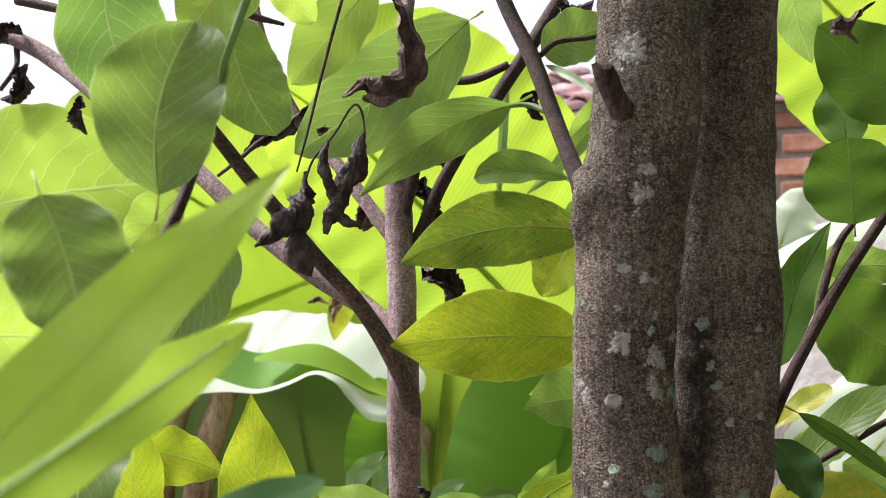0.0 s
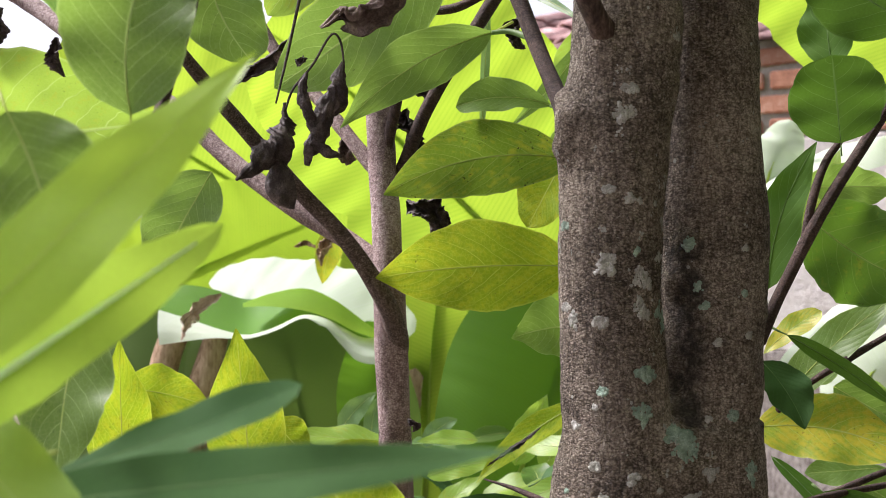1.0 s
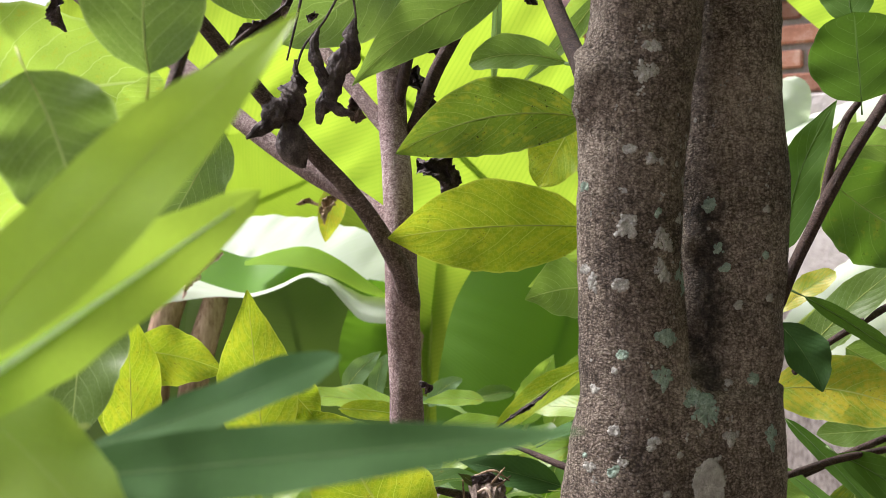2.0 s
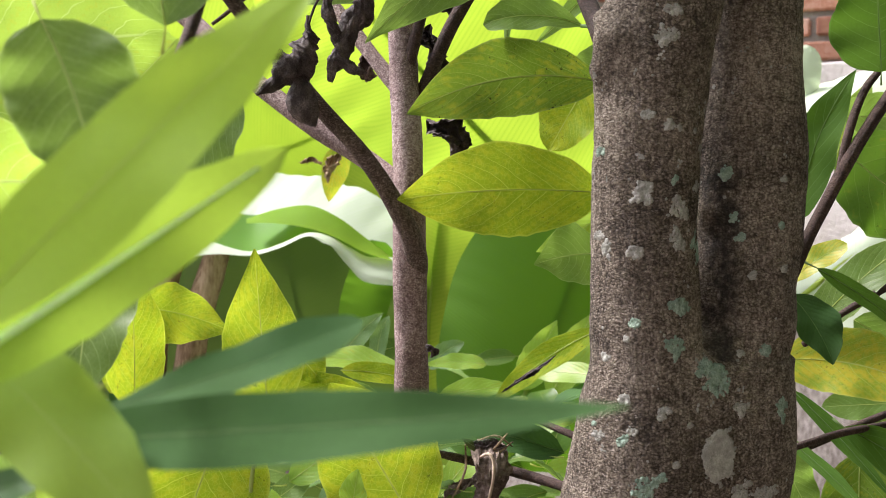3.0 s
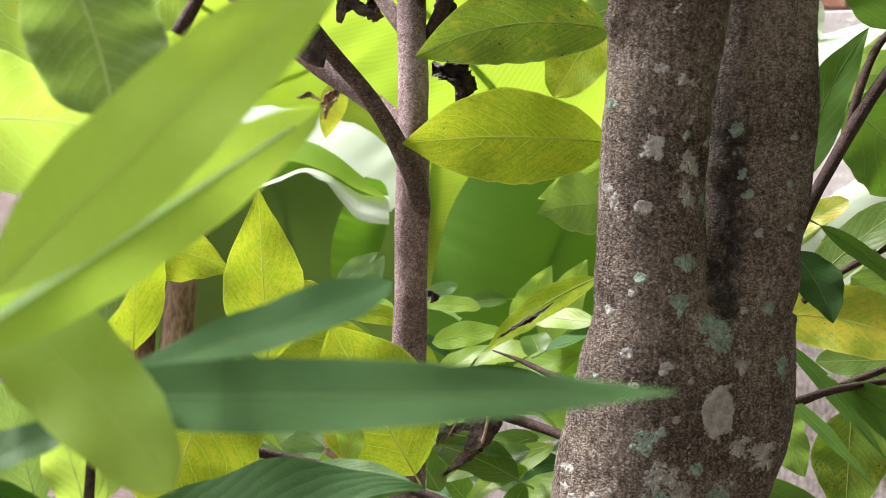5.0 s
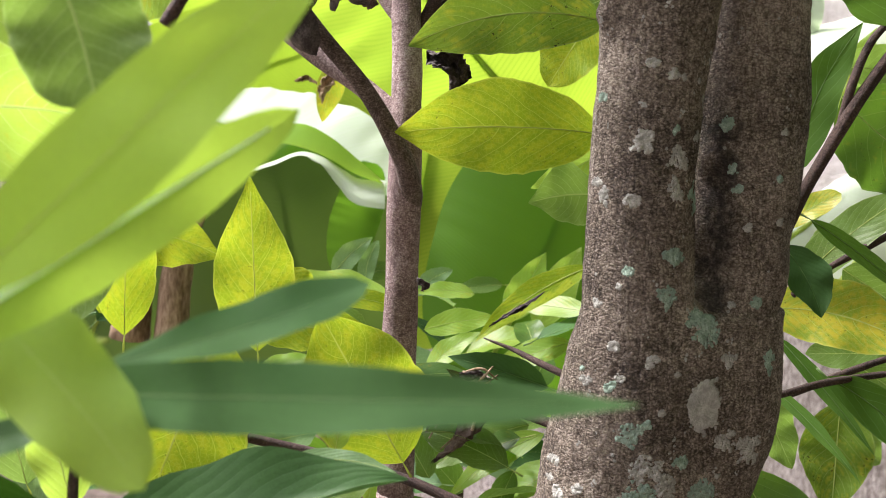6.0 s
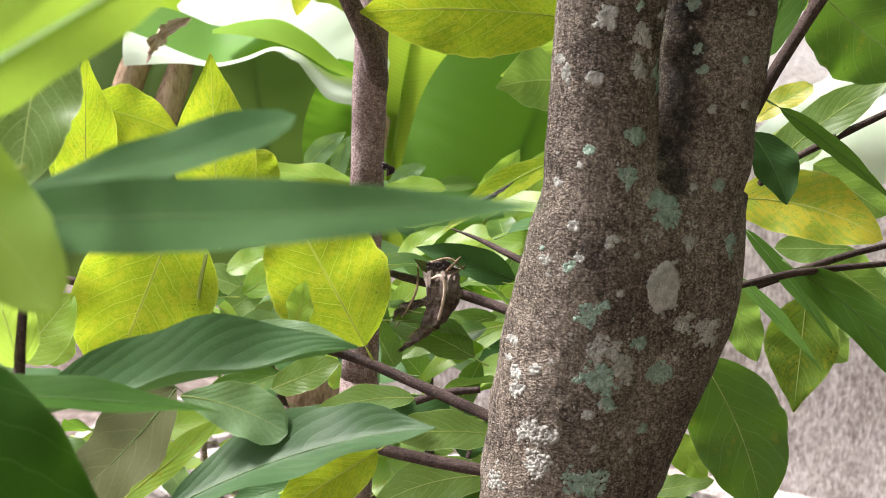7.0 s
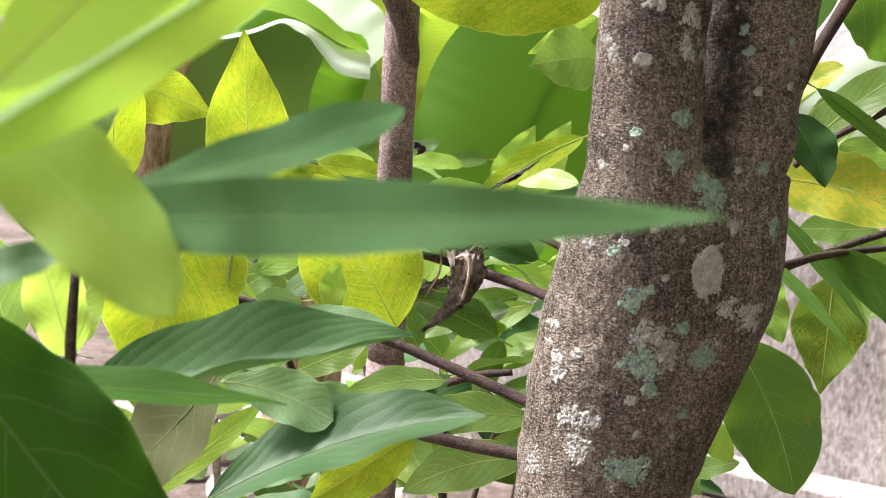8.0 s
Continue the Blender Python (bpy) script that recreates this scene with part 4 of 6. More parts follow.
lichen((0.111, 1.054, 1.362), (0.105, 0.993, -0.054), 0.0043, 0.0109, "lichen", 68.0)
lichen((0.166, 1.057, 1.319), (0.154, 0.984, -0.094), 0.0076, 0.0076, "lichen_green", 69.7)
spots = random.Random(21)
for q in range(50):
    z = spots.uniform(0.98, 1.46)
    x = spots.uniform(0.13, 0.32) if z > 1.2 else spots.uniform(0.10, 0.27)
    if z > 1.22 and 0.236 < x < 0.272:
        continue
    size = spots.choice((0.0022, 0.0028, 0.0034, 0.0045))
    lichen((x, 1.05, z), (0, 1, 0), size, size * spots.uniform(0.7, 1.4), spots.choice(("lichen", "lichen", "lichen_green")), 80.0 + q * 1.3)
lichen_dusting(340, 8)
limb("branch", tree, [(0.1659, 1.3960, 1.5333, 0.0174), (0.1497, 1.3952, 1.5489, 0.0157), (0.1430, 1.4440, 1.5733, 0.0102), (0.1266, 1.5106, 1.6386, 0.0094), (0.1048, 1.5566, 1.7172, 0.0098), (0.0802, 1.5835, 1.7759, 0.0093), (0.0581, 1.6104, 1.8365, 0.0088)], M["twig"])
limb("branch_collar", tree, [(0.1720, 1.3780, 1.5430, 0.0210), (0.1580, 1.3660, 1.5470, 0.0185), (0.1470, 1.3580, 1.5520, 0.0155), (0.1420, 1.3560, 1.5580, 0.0115)], M["bark"], "swollen bark collar round a branch")
limb("twig", tree, [(0.1120, 1.5661, 1.7257, 0.0033), (0.1316, 1.5653, 1.7420, 0.0033), (0.1676, 1.5651, 1.7466, 0.0026), (0.1820, 1.5648, 1.7505, 0.0020)], M["twig"])
limb("twig", tree, [(0.0802, 1.5890, 1.6719, 0.0027), (0.0995, 1.5790, 1.6710, 0.0033), (0.1158, 1.5595, 1.6620, 0.0039), (0.1227, 1.5398, 1.6557, 0.0039)], M["stalk_dark"])
limb("twig", tree, [(0.1465, 1.5935, 1.5852, 0.0020), (0.1487, 1.5140, 1.5744, 0.0025), (0.1498, 1.4347, 1.5585, 0.0030)], M["stalk_dark"])
leaf(tree, "yellow", (0.177, 1.623, 1.398), (-0.060, 1.554, 1.391), 0.108, (0.27, -0.95, 0.16), "acute", bend=-0.0066, side=0.0081, stalk=0.02)
leaf(tree, "specked", (0.171, 1.597, 1.523), (-0.049, 1.559, 1.485), 0.088, (0.20, -0.95, 0.10), "acute", side=0.0215, stalk=0.02, label='leaf flecked with black specks')
leaf(tree, "yellow", (0.187, 1.798, 1.555), (0.130, 1.812, 1.452), 0.089, (-0.47, -0.87, 0.15), "elliptic", stalk=0.015)
leaf(tree, "green", (0.179, 1.627, 1.328), (0.094, 1.598, 1.317), 0.077, (0.26, -0.89, 0.37), "drip", side=0.0044, stalk=0.015)
leaf(tree, "lime", (0.198, 1.785, 1.372), (0.110, 1.763, 1.324), 0.037, (0.05, -0.94, 0.33), "acuminate", side=-0.0033)
leaf(tree, "green", (0.149, 1.594, 1.585), (0.036, 1.593, 1.587), 0.050, (0.01, -0.87, 0.49), "obovate", bend=0.0040, side=0.0109, stalk=0.012, fold=0.3)
leaf(tree, "green", (0.080, 1.589, 1.672), (-0.093, 1.515, 1.557), 0.072, (0.20, -0.93, 0.31), "drip", bend=0.0039, side=0.0148, stalk=0.035)
leaf(tree, "green", (0.115, 1.586, 1.735), (0.194, 1.564, 1.765), 0.070, (-0.30, -0.95, 0.09), "elliptic", stalk=0.02)
leaf(tree, "green", (0.219, 1.838, 1.705), (0.111, 1.894, 1.591), 0.028, (-0.45, -0.89, -0.01), "lance", side=-0.0065)
leaf(tree, "pale", (0.128, 1.686, 1.738), (0.191, 1.589, 1.677), 0.011, (-0.71, -0.65, 0.28), "lance", side=-0.0040)
leaf(tree, "lime", (0.254, 1.985, 1.757), (0.175, 2.091, 1.652), 0.054, (-0.63, -0.73, -0.27), "lance")
leaf(tree, "green", (0.207, 1.745, 1.570), (0.154, 1.746, 1.545), 0.046, (-0.15, -0.95, 0.28), "elliptic")
leaf(tree, "pale", (0.071, 1.744, 1.576), (0.085, 1.765, 1.750), 0.012, (-0.02, -0.99, 0.12), "strap")
dried_leaf(tree, [(0.124, 1.737, 1.722), (0.120, 1.738, 1.697), (0.129, 1.739, 1.677)], 0.0203, "dry", 1.6, 13.6)
limb("branch", tree, [(0.3467, 1.4475, 1.3142, 0.0067), (0.3753, 1.4751, 1.3607, 0.0068), (0.4293, 1.5108, 1.4434, 0.0070), (0.4825, 1.5372, 1.5140, 0.0066), (0.5276, 1.5541, 1.5733, 0.0062)], M["twig"], "reddish-brown branch")
limb("twig", tree, [(0.4066, 1.5031, 1.3998, 0.0037), (0.4258, 1.5199, 1.4624, 0.0050), (0.4474, 1.5375, 1.5076, 0.0045), (0.4664, 1.5463, 1.5306, 0.0039)], M["twig"])
limb("twig", tree, [(0.3934, 1.5680, 1.2289, 0.0038), (0.4325, 1.5909, 1.2540, 0.0038), (0.4917, 1.6235, 1.2814, 0.0046), (0.5659, 1.6566, 1.3145, 0.0040)], M["twig"])
limb("twig", tree, [(0.3850, 1.5791, 1.1107, 0.0039), (0.4567, 1.6284, 1.1183, 0.0046), (0.5224, 1.6669, 1.1214, 0.0041), (0.6115, 1.7048, 1.1263, 0.0035)], M["twig"])
limb("twig", tree, [(0.4204, 1.6854, 1.0869, 0.0055), (0.4999, 1.7263, 1.1073, 0.0049), (0.5652, 1.7570, 1.1241, 0.0043), (0.6400, 1.7870, 1.1391, 0.0036)], M["twig"])
leaf(tree, "dark", (0.367, 1.530, 1.288), (0.403, 1.490, 1.216), 0.058, (0.25, -0.85, 0.2), "acute", side=-0.006, fold=0.25)
leaf(tree, "old", (0.381, 1.645, 1.201), (0.544, 1.583, 1.171), 0.090, (-0.21, -0.82, 0.53), "elliptic", side=-0.0164, stalk=0.02)
leaf(tree, "green", (0.415, 1.648, 1.225), (0.546, 1.623, 1.351), 0.056, (-0.51, -0.76, 0.39), "elliptic", side=-0.0089, stalk=0.02)
leaf(tree, "deep", (0.404, 1.561, 1.315), (0.541, 1.540, 1.215), 0.024, (0.13, -0.91, 0.38), "lance", side=-0.0050, stalk=0.02)
leaf(tree, "old", (0.429, 1.778, 1.280), (0.502, 1.764, 1.334), 0.036, (-0.49, -0.74, 0.46), "obovate", side=-0.0055)
leaf(tree, "broad", (0.448, 1.621, 1.452), (0.574, 1.605, 1.365), 0.122, (-0.08, -0.99, 0.06), "elliptic", side=0.0081, stalk=0.01)
leaf(tree, "deep", (0.385, 1.565, 1.367), (0.439, 1.536, 1.532), 0.057, (-0.57, -0.82, 0.04), "acuminate", side=-0.0128, stalk=0.01)
leaf(tree, "deep", (0.459, 1.516, 1.527), (0.445, 1.492, 1.621), 0.107, (-0.10, -0.96, -0.27), "round", stalk=0.015)
leaf(tree, "deep", (0.463, 1.552, 1.617), (0.468, 1.567, 1.714), 0.068, (-0.59, -0.79, 0.15), "elliptic", side=-0.0052)
leaf(tree, "deep", (0.532, 1.490, 1.654), (0.412, 1.485, 1.744), 0.106, (-0.02, -1.00, -0.07), "elliptic", side=-0.0078)
leaf(tree, "green", (0.498, 1.926, 1.926), (0.542, 1.983, 1.796), 0.078, (0.07, -0.92, -0.38), "acuminate", side=0.0065)
leaf(tree, "green", (0.455, 1.649, 1.487), (0.575, 1.699, 1.489), 0.061, (0.35, -0.85, 0.39), "elliptic")
leaf(tree, "lime", (0.489, 1.802, 1.426), (0.542, 1.796, 1.545), 0.049, (-0.59, -0.78, 0.22), "acuminate")
leaf(tree, "deep", (0.396, 1.660, 1.109), (0.488, 1.570, 1.014), 0.021, (0.16, -0.79, 0.60), "lance", side=-0.006)
leaf(tree, "deep", (0.416, 1.700, 1.159), (0.521, 1.620, 1.033), 0.026, (0.16, -0.79, 0.60), "lance", side=-0.004)
leaf(tree, "deep", (0.464, 1.649, 1.122), (0.616, 1.577, 0.969), 0.061, (0.03, -0.89, 0.45), "acuminate", side=-0.0223, stalk=0.015)
leaf(tree, "specked", (0.514, 1.743, 1.074), (0.498, 1.697, 0.932), 0.092, (-0.20, -0.95, 0.22), "drip", stalk=0.02)
leaf(tree, "broad", (0.336, 1.538, 1.035), (0.409, 1.489, 0.876), 0.107, (-0.14, -0.96, 0.24), "elliptic", side=-0.0100, stalk=0.02, label='broad green leaf with yellow flecks')
leaf(tree, "lime", (0.342, 1.697, 0.895), (0.395, 1.687, 0.846), 0.046, (0.18, -0.90, 0.39), "elliptic")
leaf(tree, "green", (0.324, 1.686, 0.824), (0.404, 1.686, 0.843), 0.034, (-0.19, -0.56, 0.81), "elliptic")
leaf(tree, "green", (0.422, 1.773, 1.064), (0.463, 1.757, 0.980), 0.059, (0.11, -0.97, 0.23), "ovate")
leaf(tree, "green", (0.588, 1.827, 1.122), (0.491, 1.830, 1.117), 0.052, (-0.06, -0.77, 0.63), "elliptic")
leaf(tree, "green", (0.551, 1.877, 1.112), (0.670, 1.861, 1.039), 0.076, (0.11, -0.91, 0.39), "elliptic")
leaf(tree, "green", (0.678, 1.919, 1.088), (0.628, 1.904, 0.984), 0.070, (-0.62, -0.67, 0.40), "elliptic")
leaf(tree, "green", (0.486, 1.799, 1.239), (0.541, 1.807, 1.300), 0.062, (-0.38, -0.81, 0.45), "acuminate")
leaf(tree, "green", (0.538, 1.847, 1.230), (0.638, 1.833, 1.169), 0.071, (0.04, -0.96, 0.28), "elliptic")
leaf(tree, "green", (0.548, 2.101, 0.933), (0.509, 2.117, 1.017), 0.056, (0.11, -0.97, 0.23), "elliptic")
leaf(tree, "green", (0.644, 2.006, 0.994), (0.706, 2.015, 1.063), 0.062, (-0.44, -0.75, 0.50), "elliptic")
leaf(tree, "green", (0.594, 2.008, 0.991), (0.664, 1.995, 0.930), 0.062, (0.09, -0.95, 0.31), "elliptic")
dried_leaf(tree, [(0.472, 1.474, 1.767), (0.439, 1.465, 1.744), (0.421, 1.465, 1.743), (0.450, 1.466, 1.720)], 0.0160, "dry_brown", 1.6, 18.3)
limb("twig", tree, [(0.1182, 1.4356, 0.9779, 0.0053), (0.0965, 1.4667, 0.9768, 0.0060), (0.0362, 1.5020, 0.9920, 0.0061), (-0.0329, 1.5283, 1.0122, 0.0056), (-0.0897, 1.5330, 1.0274, 0.0056), (-0.1714, 1.5386, 1.0424, 0.0056), (-0.2452, 1.5340, 1.0587, 0.0056), (-0.3121, 1.5297, 1.0781, 0.0049), (-0.3963, 1.5256, 1.0951, 0.0043)], M["twig"])
limb("twig", tree, [(0.0999, 1.3896, 0.9405, 0.0063), (0.0372, 1.4125, 0.9418, 0.0064), (-0.0274, 1.4362, 0.9474, 0.0059), (-0.0823, 1.4603, 0.9576, 0.0054), (-0.1204, 1.4837, 0.9675, 0.0048)], M["twig"])
limb("twig", tree, [(-0.2803, 1.0435, 1.0899, 0.0046), (-0.2808, 1.0503, 1.1308, 0.0041), (-0.2801, 1.0584, 1.1800, 0.0033)], M["twig"])
limb("twig", tree, [(-0.2140, 1.5223, 1.0565, 0.0037), (-0.2175, 1.5166, 1.0825, 0.0024), (-0.2118, 1.5234, 1.1249, 0.0024)], M["stalk"])
leaf(tree, "green", (-0.289, 1.160, 1.368), (-0.302, 1.120, 1.236), 0.088, (-0.25, -0.96, 0.05), "acute", side=0.004)
leaf(tree, "yellow", (-0.194, 1.483, 1.157), (-0.206, 1.467, 1.341), 0.086, (0.10, -0.98, 0.05), "drip", stalk=0.02)
leaf(tree, "yellow", (-0.341, 1.518, 1.162), (-0.341, 1.512, 1.330), 0.070, (0.39, -0.92, -0.03), "drip", stalk=0.02)
leaf(tree, "yellow", (-0.354, 1.570, 1.272), (-0.240, 1.550, 1.246), 0.070, (0.10, -0.95, -0.25), "drip", side=-0.0066)
leaf(tree, "yellow", (-0.181, 1.570, 1.232), (-0.142, 1.562, 1.188), 0.051, (0.21, -0.91, 0.37), "acuminate")
leaf(tree, "yellow", (-0.243, 1.530, 1.170), (-0.313, 1.500, 0.969), 0.150, (0.10, -0.97, -0.05), "acute", stalk=0.03, wave=0.006)
leaf(tree, "yellow", (-0.036, 1.512, 1.035), (-0.131, 1.506, 1.196), 0.130, (0.15, -0.97, 0.00), "acute", stalk=0.02)
leaf(tree, "lime", (-0.280, 1.048, 1.117), (-0.310, 1.063, 1.199), 0.050, (0.61, -0.71, 0.35), "elliptic", stalk=0.02)
leaf(tree, "lime", (-0.391, 1.442, 1.018), (-0.348, 1.501, 1.079), 0.067, (0.19, -0.77, 0.61), "ovate")
leaf(tree, "green", (-0.089, 1.506, 1.048), (-0.118, 1.545, 1.096), 0.034, (0.32, -0.62, 0.71), "elliptic")
leaf(tree, "yellow", (-0.208, 1.557, 1.178), (-0.058, 1.551, 1.156), 0.059, (0.01, -0.94, 0.34), "ovate", side=-0.0039, stalk=0.02)

leaf(tree, "lime", (-0.108, 1.470, 1.058), (-0.100, 1.460, 1.113), 0.034, (-0.4, -0.80, 0.4), "acute", stalk=0.01)
leaf(tree, "yellow", (-0.377, 1.560, 1.178), (-0.331, 1.550, 1.277), 0.062, (0.1, -0.95, 0.1), "acute")
leaf(tree, "green", (-0.460, 1.580, 0.975), (-0.493, 1.560, 1.116), 0.075, (-0.1, -0.9, 0.3), "elliptic", stalk=0.02)
# ---------------------------------------------------------------- crown of the tree, above: unseen, added to cut sky light
for top in ((-0.52, 1.58, 2.62), (0.10, 1.1, 2.75), (0.45, 1.9, 2.9), (0.75, 1.2, 2.7), (0.5, 0.6, 2.65)):
    limb("branch", tree, [(0.26, 1.42, 1.95, 0.035), ((top[0] + 0.26) / 2, (top[1] + 1.42) / 2, 2.35, 0.024), (*top, 0.010)], M["twig"])
crown = random.Random(11)
for q in range(230):
    a, rad = crown.uniform(0, 2 * math.pi), 0.85 * math.sqrt(crown.random())
    p = Vector((0.36 + rad * math.cos(a), 1.05 + 0.95 * rad * math.sin(a), crown.uniform(2.2, 2.95)))
    w, ln = crown.uniform(0, 2 * math.pi), crown.uniform(0.15, 0.24)
    leaf(tree, crown.choice(("green", "green", "lime", "dark")), p, p + Vector((math.cos(w) * ln, math.sin(w) * ln, -crown.uniform(0.1, 0.6) * ln)), ln * 0.46, Vector((crown.uniform(-0.4, 0.4), crown.uniform(-0.4, 0.4), 1)), "elliptic", bend=0.012, fold=0.2, nu=10, nv=6, stalk=0.02)
# unseen leaves added between the sun and the upper trunk to shade it
flank_shade = random.Random(5)
for q in range(22):
    p = Vector((flank_shade.uniform(-0.66, -0.30), flank_shade.uniform(1.42, 1.72), flank_shade.uniform(2.38, 2.62)))
    w, ln = flank_shade.uniform(0, 2 * math.pi), flank_shade.uniform(0.14, 0.20)
    leaf(tree, flank_shade.choice(("green", "dark")), p, p + Vector((math.cos(w) * ln, math.sin(w) * ln, -0.3 * ln)), ln * 0.46, Vector((flank_shade.uniform(-0.6, 0.1), flank_shade.uniform(-0.1, 0.3), 1)), "elliptic", bend=0.012, fold=0.2, nu=10, nv=6, stalk=0.02)

# ---------------------------------------------------------------- sapling
sapling = empty("sapling", (-0.044, 1.646, 0.962), "slender sapling with withered black leaves hanging in its crown", "sapling")
sapling.location.z = 0.0
limb("stem", sapling, [(sapling.location.x - 0.02, sapling.location.y, -0.03, 0.027), (sapling.location.x - 0.01, sapling.location.y, 0.4, 0.025), (-0.0430, 1.6462, 0.9624, 0.0228)], M["sapling"])
limb("stem", sapling, [(-0.0430, 1.6462, 0.9624, 0.0228), (-0.0459, 1.6433, 1.2092, 0.0203), (-0.0477, 1.6269, 1.3311, 0.0195), (-0.0486, 1.6320, 1.4250, 0.0182), (-0.0537, 1.6562, 1.5350, 0.0172), (-0.0592, 1.6906, 1.6434, 0.0141), (-0.0562, 1.7255, 1.7422, 0.0108), (-0.0403, 1.7780, 1.8874, 0.0090)], M["sapling"])
limb("branch", sapling, [(-0.0400, 1.6560, 1.2700, 0.0060), (-0.0375, 1.6340, 1.3020, 0.0110), (-0.0405, 1.6130, 1.3300, 0.0128), (-0.0540, 1.5929, 1.3690, 0.0112), (-0.0931, 1.5614, 1.4345, 0.0097), (-0.1430, 1.5384, 1.4917, 0.0089), (-0.2076, 1.4942, 1.5705, 0.0081), (-0.2475, 1.4513, 1.6239, 0.0073), (-0.2709, 1.4296, 1.6569, 0.0066)], M["branch"], "dark brown branch in front of the stem")
limb("branch", sapling, [(-0.0571, 1.6431, 1.4047, 0.0136), (-0.0997, 1.6713, 1.4390, 0.0125), (-0.1719, 1.6989, 1.4850, 0.0120), (-0.2567, 1.7455, 1.5521, 0.0116), (-0.3275, 1.7920, 1.6192, 0.0119), (-0.4599, 1.8871, 1.7168, 0.0126), (-0.5613, 1.9631, 1.7949, 0.0123), (-0.6396, 2.0008, 1.8401, 0.0126), (-0.7206, 2.0388, 1.8782, 0.0120)], M["sapling"])
limb("branch", sapling, [(-0.0578, 1.6571, 1.5179, 0.0096), (-0.0863, 1.6753, 1.5538, 0.0091), (-0.1312, 1.7122, 1.6139, 0.0086), (-0.1853, 1.7490, 1.6767, 0.0080), (-0.2342, 1.7838, 1.7757, 0.0075), (-0.2623, 1.8187, 1.8750, 0.0069)], M["sapling"])
limb("branch", sapling, [(-0.0498, 1.6691, 1.4804, 0.0090), (-0.0268, 1.6566, 1.5282, 0.0083), (0.0041, 1.6530, 1.5969, 0.0083), (0.0457, 1.6595, 1.6636, 0.0083), (0.1029, 1.6849, 1.7524, 0.0092), (0.1486, 1.7210, 1.8286, 0.0094), (0.1721, 1.7388, 1.8698, 0.0095)], M["twig"])
limb("branch", sapling, [(-0.0564, 1.6577, 1.5076, 0.0069), (-0.0439, 1.6498, 1.5621, 0.0075), (-0.0315, 1.6423, 1.6095, 0.0062)], M["twig"], "short broken side shoot")
limb("branch", sapling, [(-0.0029, 1.7066, 1.7214, 0.0050), (0.0395, 1.6866, 1.7207, 0.0056), (0.0812, 1.6757, 1.7365, 0.0049)], M["twig"])
limb("twig", sapling, [(-0.2152, 1.0188, 1.4696, 0.0051), (-0.1995, 1.0173, 1.4991, 0.0046), (-0.1892, 1.0352, 1.5394, 0.0047), (-0.1731, 1.0521, 1.5988, 0.0040), (-0.1703, 1.0604, 1.6314, 0.0031)], M["twig"])
limb("twig", sapling, [(-0.1621, 0.9733, 1.5731, 0.0020), (-0.1580, 0.9718, 1.6015, 0.0028), (-0.1516, 0.9611, 1.6157, 0.0028), (-0.1443, 0.9600, 1.6358, 0.0032), (-0.1343, 0.9586, 1.6639, 0.0032)], M["stalk_dark"])
limb("twig", sapling, [(-0.5312, 1.6814, 1.8192, 0.0063), (-0.4762, 1.6622, 1.8041, 0.0056), (-0.4293, 1.6428, 1.7913, 0.0021)], M["twig"])
limb("twig", sapling, [(-0.2418, 1.4833, 1.7785, 0.0037), (-0.2139, 1.4844, 1.7568, 0.0044), (-0.1747, 1.4850, 1.7450, 0.0019)], M["twig"])
limb("twig", sapling, [(-0.1113, 1.4836, 1.7723, 0.0020), (-0.1291, 1.4773, 1.7021, 0.0018), (-0.1466, 1.4712, 1.6267, 0.0015), (-0.1589, 1.4736, 1.5808, 0.0010)], M["dry"], "thin blackened bare leaf stalk")
limb("stalk", sapling, [(-0.1507, 1.4840, 1.5726, 0.0013), (-0.1408, 1.4828, 1.5973, 0.0013), (-0.1202, 1.4864, 1.6226, 0.0013), (-0.1032, 1.4899, 1.6512, 0.0013), (-0.0945, 1.4896, 1.6568, 0.0013), (-0.0883, 1.4903, 1.6450, 0.0013), (-0.0858, 1.4916, 1.6202, 0.0010)], M["dry"], "blackened curling leaf stalk")
limb("twig", sapling, [(-0.2877, 1.7327, 1.6040, 0.0022), (-0.2640, 1.7417, 1.6246, 0.0029), (-0.2400, 1.7505, 1.6476, 0.0036), (-0.2083, 1.7593, 1.6709, 0.0044)], M["twig"])
limb("twig", sapling, [(-0.6498, 1.9851, 1.7573, 0.0033), (-0.6266, 1.9833, 1.7904, 0.0041), (-0.6312, 2.0016, 1.8233, 0.0050)], M["twig"])
leaf(sapling, "green", (0.032, 1.643, 1.785), (-0.186, 1.691, 1.628), 0.124, (-0.20, -0.98, -0.03), "elliptic", side=-0.0086, stalk=0.02)
leaf(sapling, "green", (-0.210, 1.336, 1.721), (-0.159, 1.293, 1.596), 0.079, (0.11, -0.92, 0.37), "round", side=0.0110, stalk=0.015)
leaf(sapling, "lime", (-0.077, 1.483, 1.791), (-0.173, 1.538, 1.688), 0.079, (-0.29, -0.93, -0.23), "elliptic")
leaf(sapling, "lime", (-0.185, 1.284, 1.777), (-0.244, 1.287, 1.691), 0.092, (-0.20, -0.97, 0.13), "elliptic")
leaf(sapling, "lime", (-0.182, 1.383, 1.784), (-0.135, 1.435, 1.737), 0.055, (0.69, -0.72, -0.10), "elliptic")
leaf(sapling, "fresh", (-0.280, 1.106, 1.727), (-0.253, 1.142, 1.592), 0.090, (0.25, -0.95, -0.10), "elliptic", side=0.0094)
leaf(sapling, "green", (-0.202, 0.966, 1.509), (-0.182, 0.990, 1.639), 0.098, (-0.01, -0.98, 0.19), "round", bend=0.0041, side=-0.0120, stalk=0.018, fold=0.2)
